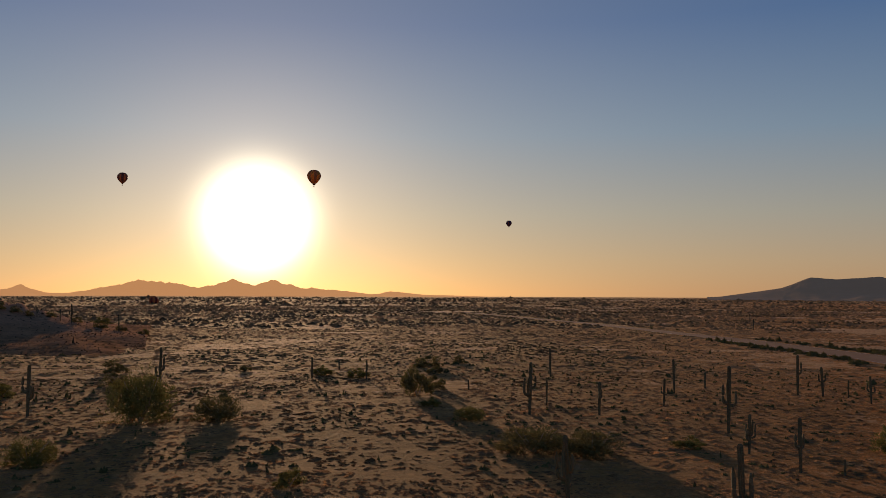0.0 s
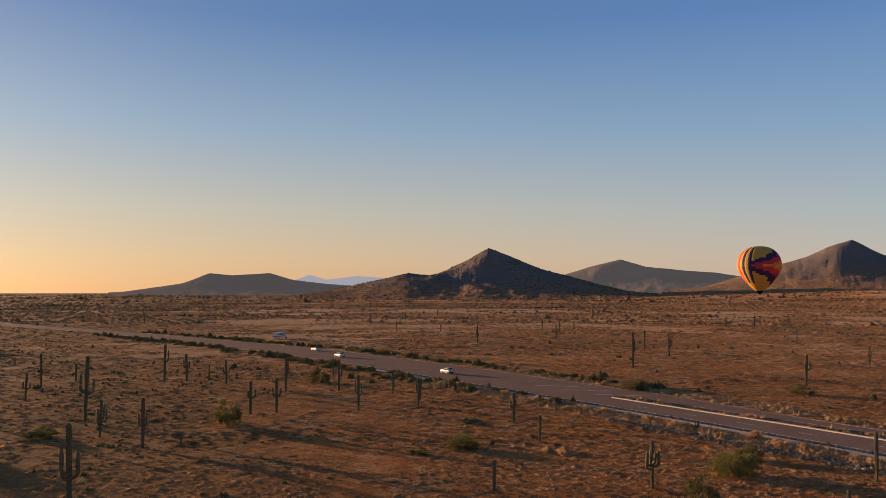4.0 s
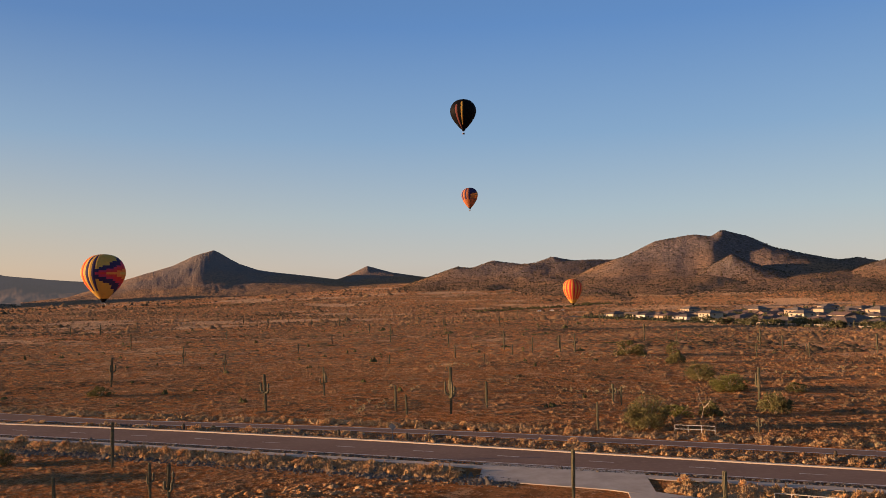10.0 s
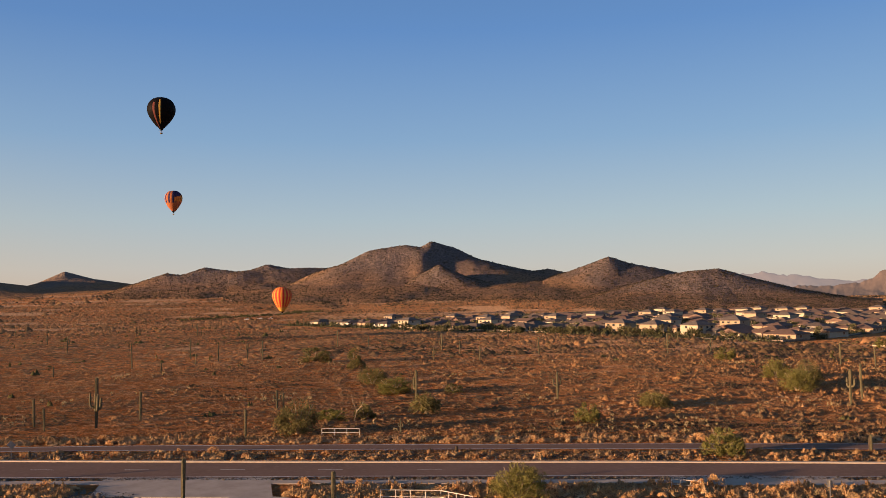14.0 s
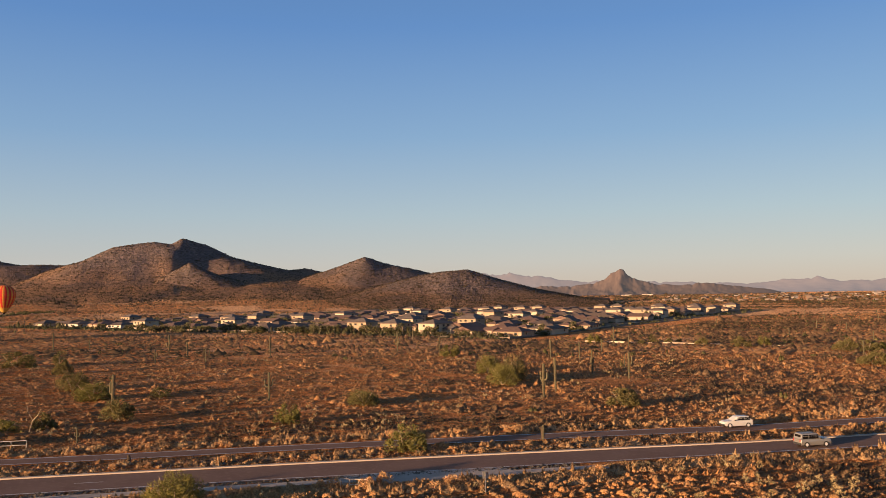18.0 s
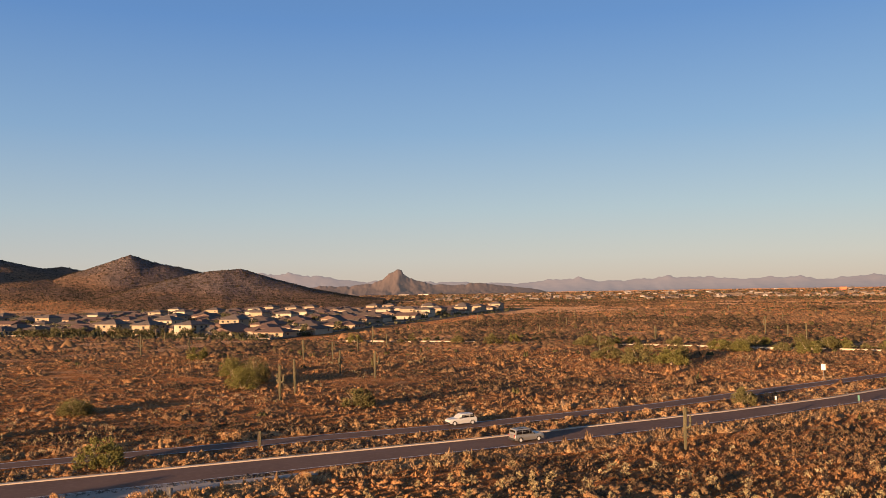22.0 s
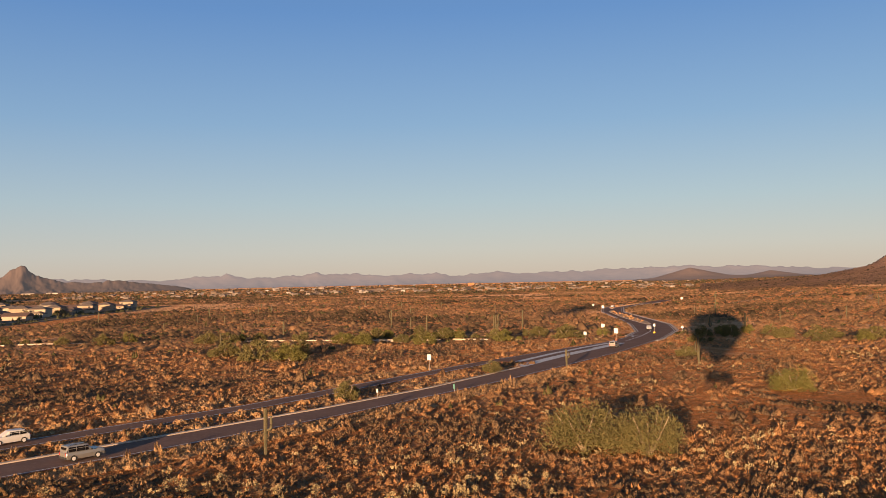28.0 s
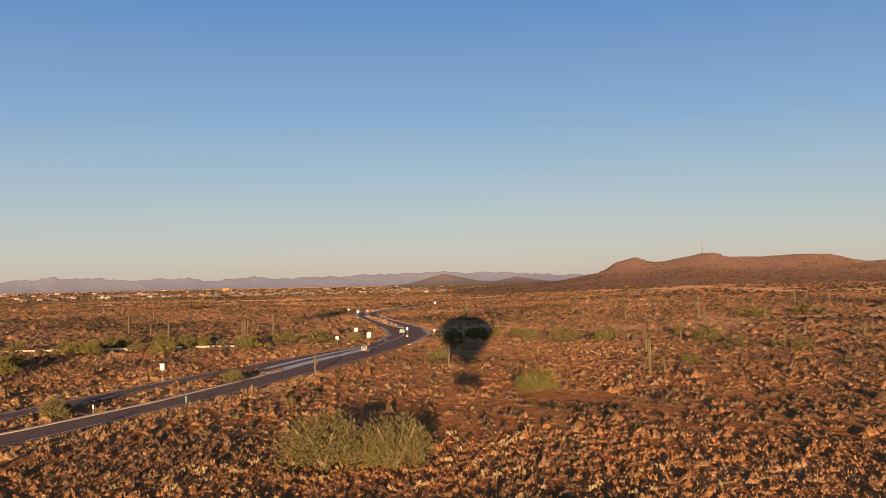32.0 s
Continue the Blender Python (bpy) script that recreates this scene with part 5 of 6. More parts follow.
def draped(name, pts, width, mat, label, category):
    """A worn band of ground through points, lying on the swell of the plain."""
    line = []
    for (ax, ay), (bx, by) in zip(pts, pts[1:]):
        n = max(1, int(math.hypot(bx - ax, by - ay) / 8))
        line += [(ax + (bx - ax) * k / n, ay + (by - ay) * k / n) for k in range(n)]
    line.append(pts[-1])
    ob = painted(name, line, width, label)
    for v in ob.data.vertices:
        v.co.z = level(v.co.x, v.co.y) + 0.14
    ob.data.materials.clear()
    ob.data.materials.append(mat)
    ob["category"] = category
    return ob


for pts, w in (([(-20, -640), (-30, -740), (-70, -860), (-80, -960)], 5), ([(-10, -560), (-48, -650), (-60, -700)], 4), ([(62, -640), (30, -760), (20, -900)], 5)):
    draped("dirt_track", pts, w, GRAVEL, "bare pale dirt track through scrub", "track")


SAND = two_tone("bare_sand", (0.76, 0.42, 0.20), (0.66, 0.34, 0.15), 0.06, 0.95, 1.0, 0.8, dist=0.6)

# ---- hot-air balloons ----


def cloth(name, colour, rough=0.6):
    m, nt, ln, bs = material(name, rough, 0.0, 0.04)
    ln.new(blend(nt, ln, noise_of(nt, ln, 0.5, 4, lo=0.3, hi=0.7), colour, tuple(c * 0.85 for c in colour)), bs.inputs["Base Color"])
    relief(nt, ln, bs, noise_of(nt, ln, 1.2, 3), 0.2, 0.1)
    return m


CLOTHS = {k: cloth("cloth_" + k, c) for k, c in {
    "yellow": (0.62, 0.36, 0.08), "orange": (0.75, 0.24, 0.05), "red": (0.60, 0.055, 0.045), "magenta": (0.50, 0.05, 0.10), "navy": (0.045, 0.035, 0.09),
    "black": (0.007, 0.006, 0.007), "white": (0.78, 0.72, 0.62), "teal": (0.06, 0.11, 0.12), "rust": (0.42, 0.14, 0.06), "slate": (0.16, 0.15, 0.15), "maroon": (0.16, 0.05, 0.045)}.items()}
CLOTH_KEYS = list(CLOTHS)
WICKER = two_tone("wicker", (0.20, 0.11, 0.05), (0.13, 0.07, 0.035), 6.0, 0.8, 0.5)
STEEL = two_tone("steel", (0.45, 0.45, 0.46), (0.35, 0.35, 0.36), 2.0, 0.4, 0.05, metal=0.9)


def balloon(x, y, z, dia, pattern, label, turn=0.0, gores=24, rows=22, height=1.06, crew=(0.075, 0.06, 0.05)):
    """Envelope of gores, scoop, burner frame, ropes and basket; z is the middle of the envelope."""
    ob = thing("hot_air_balloon", label, "balloon", pose(x, y, z, 0, 0, turn), "balloons in the air")
    sub = 3
    n = gores * sub
    v, f, mats = [], [], []
    prof = []
    for i in range(rows + 1):
        q = i / rows
        if q > 0.42:
            b = (q - 0.42) / 0.58
            r, zz = math.cos(b * math.pi / 2) ** 0.82 if b < 1 else 0.0, 0.0 + 0.46 * math.sin(b * math.pi / 2)
        else:
            b = 1 - q / 0.42
            r, zz = 1 - 0.80 * b ** 1.55, -(height - 0.46) * b ** 0.92
        prof.append((max(r, 0.012) * dia / 2, zz * dia))
    for i, (r, zz) in enumerate(prof):
        for k in range(n):
            a = 2 * math.pi * k / n
            bulge = 1 + 0.018 * math.sin(math.pi * ((k % sub) / sub)) * (1 if k % sub else -0.6)
            v.append((r * bulge * math.cos(a), r * bulge * math.sin(a), zz))
    for i in range(rows):
        for k in range(n):
            f.append((i * n + k, i * n + (k + 1) % n, (i + 1) * n + (k + 1) % n, (i + 1) * n + k))
            mats.append(CLOTH_KEYS.index(pattern(k // sub, (i + 0.5) / rows)))
    me = mesh_of("envelope", v, f, [CLOTHS[k] for k in CLOTH_KEYS], True, mats)
    env = new("envelope", me)
    env.parent = ob
    bot = prof[0][1]
    r0 = prof[0][0]
    part("scoop", cyl(r0 * 0.35, r0 * 1.06, dia * 0.11, 0, 0, bot - dia * 0.085, 20), CLOTHS["black"], ob, "dark cloth skirt round the mouth")
    zb = bot - dia * 0.165
    part("basket", box(dia * crew[0], dia * crew[1], dia * crew[2], 0, 0, zb - dia * crew[2], dia * 0.006), WICKER, ob, "brown wicker basket")
    part("burner_frame", box(dia * 0.05, dia * 0.04, dia * 0.012, 0, 0, zb + dia * 0.045, dia * 0.002), STEEL, ob)
    for sx in (-1, 1):
        for sy in (-1, 1):
            top = (sx * r0 * 0.6, sy * r0 * 0.6, bot - dia * 0.06)
            low = (sx * dia * 0.034, sy * dia * 0.027, zb)
            part("rope", tube([low, top], (dia * 0.0016, dia * 0.0016), 5), STEEL, ob)
    return ob


def chevrons(g, q):
    g = g % 18
    if g < 6:
        return ("orange", "red", "yellow", "navy", "yellow", "navy")[g] if 0.12 < q < 0.95 else "yellow"
    x = (g - 6) / 12
    z = 0.46 * math.sin((q - 0.42) / 0.58 * math.pi / 2) if q > 0.42 else -0.6 * (1 - q / 0.42) ** 0.92
    d = abs(round((z + 0.03) / 0.05) * 0.05)
    return "yellow" if d < 0.18 * x - 0.10 else "orange" if d < 0.26 * x - 0.06 else "red" if d < 0.33 * x - 0.01 else "magenta" if d < 0.38 * x + 0.02 else "navy" if d < 0.14 + 0.42 * x else "yellow"


def black_striped(g, q):
    if q > 0.82:
        return "black"
    return "yellow" if g == 6 and 0.1 < q < 0.66 else "maroon" if g == 3 and q < 0.6 else "black"


def dusk_stripes(g, q):
    if q < 0.2:
        return "rust"
    if 8 <= g < 16:
        return "slate" if q > 0.88 else "navy" if q > 0.46 + 0.03 * (g - 8) else "orange" if q > 0.34 else "rust"
    return "navy" if g % 2 and q > 0.28 else "slate" if q > 0.86 else "rust"


def checks(g, q):
    if q < 0.12:
        return "yellow"
    return ("yellow" if int(q * 28) % 2 else "orange") if g % 2 == 0 else "red"


def plain_of(a, b):
    return lambda g, q: a if (g // 2) % 2 or q > 0.7 else b


p = bearing(63.0, 520, 0, (3.0, -24.0))
balloon(p.x, p.y, 36.6, 23.6, chevrons, "striped balloon with orange, magenta and navy zigzags hovering over the plain", 125, gores=36, rows=30)
p = bearing(85.5, 510, 0, (3.3, -30.0))
balloon(p.x, p.y, 130.5, 15.5, black_striped, "black balloon with thin gold and rust stripes high in the sky", 120, gores=40, height=1.14)
p = bearing(85.9, 800, 0, (3.3, -30.0))
balloon(p.x, p.y, 113.0, 15.2, dusk_stripes, "orange and dark striped balloon in the sky", 70, height=1.22)
p = bearing(92.6, 970, 0, (3.3, -30.0))
balloon(p.x, p.y, 25.5, 21.2, checks, "red and yellow checked balloon low over the plain", 0, gores=30, rows=28, height=1.28)
p = bearing(-14.83, 1500)
balloon(p.x, p.y, 210.0, 16.8, plain_of("maroon", "rust"), "dark maroon balloon seen against the bright sky", 0)
p = bearing(-2.85, 1150)
balloon(p.x, p.y, 177.0, 18.2, plain_of("rust", "orange"), "rust brown balloon beside the sun", 0)
p = bearing(10.15, 2400)
balloon(p.x, p.y, 217.0, 16.0, plain_of("navy", "maroon"), "tiny dark balloon far off in the sky", 0)
p = bearing(-12.82, 1700)
balloon(p.x, p.y, 6.0, 18.0, plain_of("rust", "maroon"), "brown balloon low before the far range", 0)
# the balloon that throws its shadow over the scrub
SHADOW_AT = Vector((2.9, -77.0, 18.3)) + SUN_DIR * 34.0
balloon(SHADOW_AT.x, SHADOW_AT.y, SHADOW_AT.z + 17.2, 20.5, plain_of("maroon", "orange"), "balloon whose long shadow lies on the scrub", 0, height=1.16, crew=(0.24, 0.10, 0.09))

# ---- houses ----
STUCCO = [two_tone("stucco_" + n, c, tuple(k * 0.86 for k in c), 0.4, 0.95, 0.15, 4.0) for n, c in (("cream", (0.5, 0.415, 0.31)), ("tan", (0.42, 0.31, 0.215)), ("sand", (0.48, 0.375, 0.275)), ("white", (0.62, 0.56, 0.48)))]
ROOFS = [two_tone("roof_tile_" + n, c, tuple(k * 0.7 for k in c), 0.8, 0.95, 0.6, 2.5) for n, c in (("brown", (0.17, 0.125, 0.10)), ("grey", (0.20, 0.16, 0.135)), ("red", (0.19, 0.12, 0.095)))]
GLASS = material("window_glass", 0.08, 0.0, 0.6)[0]
GLASS.node_tree.nodes["Principled BSDF"].inputs["Base Color"].default_value = (0.03, 0.035, 0.04, 1)
DOOR_WHITE = two_tone("garage_paint", (0.42, 0.34, 0.26), (0.36, 0.29, 0.22), 0.5, 0.7, 0.1)


def hip_roof(w, d, z, rise, over=0.8, gable=False):
    a, b = w / 2 + over, d / 2 + over
    inset = 0.0 if gable else min(a, b) * 0.95
    if a >= b:
        ridge = [(-a + inset, 0, z + rise), (a - inset, 0, z + rise)]
        f = [(0, 1, 5, 4), (2, 3, 4, 5), (1, 2, 5), (3, 0, 4), (3, 2, 1, 0)]
    else:
        ridge = [(0, -b + inset, z + rise), (0, b - inset, z + rise)]
        f = [(0, 1, 4), (1, 2, 5, 4), (2, 3, 5), (3, 0, 4, 5), (3, 2, 1, 0)]
    v = [(-a, -b, z), (a, -b, z), (a, b, z), (-a, b, z)] + ridge
    low = [(x, y, zz - 0.22) for x, y, zz in v[:4]]
    v = v[:4] + ridge + low
    f = f[:-1] + [(0, 6, 7, 1), (1, 7, 8, 2), (2, 8, 9, 3), (3, 9, 6, 0), (6, 9, 8, 7)]
    return mesh_of("roof", v, f)


def make_house(kind, full):
    """Houses of the back rows, whose walls are hidden, have fewer windows."""
    r = random.Random(kind + 5)
    two = kind in (1, 4)
    w, d, h = (12.5, 11.0, 5.6) if two else (r.uniform(14, 17), r.uniform(11, 13), 2.75)
    wall_mat, roof_mat = STUCCO[kind % 4], ROOFS[kind % 3]
    ob = thing("house", "", "house")
    part("wall", box(w, d, h, 0, 0, -0.3), wall_mat, ob)
    roof = part("roof", hip_roof(w, d, h - 0.3, r.uniform(1.7, 2.3), gable=kind == 2), roof_mat, ob)
    gw = 5.6
    part("garage_wing", box(gw + 1.2, 6.0, 2.8, w / 2 - gw / 2, -d / 2 - 2.6, -0.3), wall_mat, ob)
    wing = part("roof", hip_roof(gw + 1.2, 7.0, 2.5, 1.4, 0.4, gable=kind % 2 == 0), roof_mat, ob)
    wing.location = (w / 2 - gw / 2, -d / 2 - 2.4, 0)
    part("garage_door", box(4.8, 0.1, 2.2, w / 2 - gw / 2, -d / 2 - 5.64, -0.2), DOOR_WHITE, ob, "pale panelled garage door")
    for fl in range(2 if two else 1):
        for sx in ((-0.3, 0.05, 0.32) if full else (-0.28,)):
            for side in (-1, 1):
                if side < 0 and fl == 0 and sx > -0.1:
                    continue
                win = part("window", box(1.7, 0.12, 1.3, sx * w, side * (d / 2 + 0.03), 0.75 + fl * 2.7), DOOR_WHITE, ob)
                part("pane", box(1.45, 0.06, 1.05, sx * w, side * (d / 2 + 0.09), 0.87 + fl * 2.7), GLASS, win)
        for side in (-1, 1):
            if full:
                win = part("window", box(0.12, 1.5, 1.3, side * (w / 2 + 0.03), 0.15 * d, 0.75 + fl * 2.7), DOOR_WHITE, ob)
                part("pane", box(0.06, 1.25, 1.05, side * (w / 2 + 0.09), 0.15 * d, 0.87 + fl * 2.7), GLASS, win)
    return ob


HOUSE_LABELS = ["single-storey cream stucco house with a brown tiled hip roof", "two-storey tan stucco house with a grey tiled roof", "single-storey sand stucco house with a red-brown gable roof",
                "single-storey white stucco house with a brown tiled roof", "two-storey cream stucco house with a grey tiled roof", "single-storey tan stucco house with a red-brown tiled roof"]
house_kinds = {}
heading = math.degrees(math.atan2(TOWN_U[1], TOWN_U[0]))


def put_house(x, y, kind, turn, full):
    m = pose(x, y, level(x, y) + 0.25, 0, 0, turn)
    key = (kind, full)
    if key not in house_kinds:
        ob = house_kinds[key] = make_house(kind, full)
        ob.matrix_basis = m
    else:
        ob = copy_thing(house_kinds[key], m)
    tagged(ob, HOUSE_LABELS[kind], "house", "houses of the suburb")


tree_spots = [TOWN_O + TOWN_U * random.uniform(105, 245) + TOWN_V * random.uniform(-22, -2) for _ in range(34)] + [TOWN_O + TOWN_U * (k * 8.5 + random.uniform(-3, 3)) - TOWN_V * random.uniform(4, 10) for k in range(34)]
for row in range(14):
    v = 6 + row * 32 + (row // 2) * 10
    for col in range(19):
        u = -8 + col * 24.0 + random.uniform(-3, 3)
        q = TOWN_O + TOWN_U * u + TOWN_V * (v + random.uniform(-2, 2))
        right = 0.0 if row < 3 else 0.05 * (v - 60)
        left_end = 422 - 8.0 * row if row > 1 else 402
        if u < right - 10 or u > left_end or (row == 0 and random.random() < 0.12):
            continue
        tree_spots.append(q + TOWN_V * 12 + TOWN_U * random.uniform(-8, 8))
        if random.random() < 0.6:
            tree_spots.append(q - TOWN_V * 11 + TOWN_U * random.uniform(-8, 8))
        kind = random.choice((0, 0, 2, 3, 3, 5, 5, 2, 0, 5, 1, 4))
        if row == 0 and abs(u - 50) < 10:
            kind = 4
        put_house(float(q[0]), float(q[1]), kind, heading + (180 if row % 2 else 0) + random.choice((0, 0, 0, 90, -90)) + random.uniform(-7, 7), row < 3)
GARDEN = islands("garden_leaf", [(0.08, 0.08, 0.04), (0.145, 0.136, 0.068), (0.24, 0.205, 0.105)], patch=0.2, fuzz=3.0)


def make_tree(variant):
    ob = thing("garden_tree", "", "tree")
    v, t = leaf_cloud(12, 70, 0.05, 300 + variant)
    crown = new("crown", tri_mesh("crown", v, t, [GARDEN]))
    crown.parent = ob
    part("trunk", tube([(0, 0, -0.05), (0.02, 0.01, 0.3), (0.0, 0.03, 0.6)], (0.04, 0.03, 0.015), 6), TWIG, ob)
    return ob


tree_kinds = []
for i, q in enumerate(tree_spots[:290]):
    x, y = float(q[0]), float(q[1])
    m = pose(x, y, level(x, y), 0, 0, random.uniform(0, 360))
    if len(tree_kinds) < 4:
        ob = make_tree(len(tree_kinds))
        ob.matrix_basis = m
        tree_kinds.append(ob)
    else:
        ob = copy_thing(tree_kinds[i % 4], m)
    s = random.uniform(3.4, 7.0)
    ob.scale = (s * 1.6, s * 1.6, s)
    tagged(ob, "dark green rounded garden tree between houses", "tree", "garden trees of the suburb")

# gardens and yards under the houses
YARD = two_tone("yard_ground", (0.115, 0.085, 0.055), (0.19, 0.135, 0.085), 0.05, 0.95, 0.4, 1.0, (0.09, 0.085, 0.045))
us, vs = np.linspace(-16, 470, 60), np.linspace(-12, 520, 66)
gx = TOWN_O[0] + us[:, None] * TOWN_U[0] + vs[None] * TOWN_V[0]
gy = TOWN_O[1] + us[:, None] * TOWN_U[1] + vs[None] * TOWN_V[1]
gz = swell(gx, gy) + 0.14
nv = len(vs)
ob = new("yard_ground", mesh_of("yard_ground", np.stack([gx, gy, gz], 2).reshape(-1, 3), [(i * nv + j, i * nv + j + 1, (i + 1) * nv + j + 1, (i + 1) * nv + j) for i in range(len(us) - 1) for j in range(nv - 1)], [YARD], True))
tagged(ob, "dark gardens and yards between the houses", "ground", kind="structure")
uu, vv = rng.uniform(-14, 428, 5200), np.concatenate([rng.uniform(-20, -4, 900), rng.uniform(-8, 500, 4300)])
q = TOWN_O[None] + uu[:, None] * TOWN_U[None] + vv[:, None] * TOWN_V[None]
q = np.concatenate([q, swell(q[:, 0], q[:, 1])[:, None]], 1)
scatter("garden_shrubs", next_shrubs, q, rng.lognormal(0.4, 0.55, len(q)), rng.lognormal(0.5, 0.45, len(q)), GARDEN, "dark garden shrubs and hedges round the houses", "shrubs")

# garden walls along the suburb's edge
BLOCK = two_tone("block_wall", (0.27, 0.20, 0.145), (0.21, 0.155, 0.11), 0.5, 0.95, 0.3, 4.0)
for u0, v0, u1, v1 in ((-14, -13, 120, -13), (124, -13, 260, -13), (-14, -13, -14, 60), (-14, 60, 12, 470)):
    a = TOWN_O + TOWN_U * u0 + TOWN_V * v0
    b = TOWN_O + TOWN_U * u1 + TOWN_V * v1
    length = float(np.linalg.norm(b - a))
    ob = thing("garden_wall", "low tan block wall round the suburb", "wall", pose(float(a[0]), float(a[1]), level(*a) + 0.1, 0, 0, math.degrees(math.atan2(b[1] - a[1], b[0] - a[0]))), "garden walls")
    part("blockwork", box(length, 0.2, 1.2, length / 2, 0, -0.5), BLOCK, ob)
    part("coping", box(length, 0.3, 0.1, length / 2, 0, 0.7), CONCRETE, ob)

PALE_WALL = two_tone("pale_block", (0.56, 0.45, 0.33), (0.46, 0.36, 0.26), 0.3, 0.95, 0.2, 3.0)
draped("dirt_track", LANE_PTS[:6], 4.0, SAND, "pale sandy track along the edge of the suburb", "track")
for (ax, ay), (bx, by) in zip(LANE_PTS[5:], LANE_PTS[6:]):
    length = math.hypot(bx - ax, by - ay)
    ob = thing("low_wall", "low pale concrete barrier along the edge of the scrub", "wall", pose(ax, ay, min(level(ax, ay), level(bx, by)) - 0.1, 0, 0, math.degrees(math.atan2(by - ay, bx - ax))), "low walls on the plain")
    at = random.uniform(0, 6)
    while at < length - 2:
        run = min(random.uniform(9, 26), length - at)
        part("blockwork", box(run, 0.3, 1.0, at + run / 2, 0, -0.2 - random.uniform(0, 0.12), 0.02), PALE_WALL, ob)
        at += run + (random.uniform(2, 9) if random.random() < 0.15 else 0.02)

# ---- vehicles ----
TYRE = two_tone("tyre_rubber", (0.02, 0.02, 0.02), (0.03, 0.03, 0.03), 5.0, 0.9)
CAR_GLASS = material("car_glass", 0.12, 0.0, 0.25)[0]
CAR_GLASS.node_tree.nodes["Principled BSDF"].inputs["Base Color"].default_value = (0.012, 0.012, 0.014, 1)
SILVER = material("silver_paint", 0.35, 0.5, 0.5)[0]
SILVER.node_tree.nodes["Principled BSDF"].inputs["Base Color"].default_value = (0.34, 0.32, 0.29, 1)
ALLOY = two_tone("wheel_alloy", (0.62, 0.60, 0.57), (0.52, 0.50, 0.47), 4.0, 0.45, 0.1)
WHITE_CAR = material("white_paint", 0.35, 0.0, 0.5)[0]
WHITE_CAR.node_tree.nodes["Principled BSDF"].inputs["Base Color"].default_value = (0.55, 0.53, 0.50, 1)
DARK_TRIM = two_tone("dark_trim", (0.03, 0.03, 0.03), (0.045, 0.045, 0.045), 3.0, 0.7)
LAMP_RED = material("tail_lamp", 0.2, 0.0, 0.5)[0]
LAMP_RED.node_tree.nodes["Principled BSDF"].inputs["Base Color"].default_value = (0.4, 0.02, 0.02, 1)
LAMP_CLEAR = material("head_lamp", 0.1, 0.0, 0.6)[0]
LAMP_CLEAR.node_tree.nodes["Principled BSDF"].inputs["Base Color"].default_value = (0.75, 0.75, 0.72, 1)


def loft(sections, bm=None):
    """A body through cross-sections (x, half width bottom, half width top, z bottom, z top)."""
    bm = bm or bmesh.new()
    rings = []
    for x, wb, wt, z0, z1 in sections:
        zm = z0 + (z1 - z0) * 0.55
        pts = [(-wb * 0.92, z0), (wb * 0.92, z0), (wb, zm), (wt, z1 - 0.05), (wt * 0.9, z1), (-wt * 0.9, z1), (-wt, z1 - 0.05), (-wb, zm)]
        rings.append([bm.verts.new((x, yy, zz)) for yy, zz in pts])
    for a, b in zip(rings, rings[1:]):
        for k in range(8):
            bm.faces.new((a[k], b[k], b[(k + 1) % 8], a[(k + 1) % 8]))
    bm.faces.new(rings[0])
    bm.faces.new(rings[-1][::-1])
    return bm


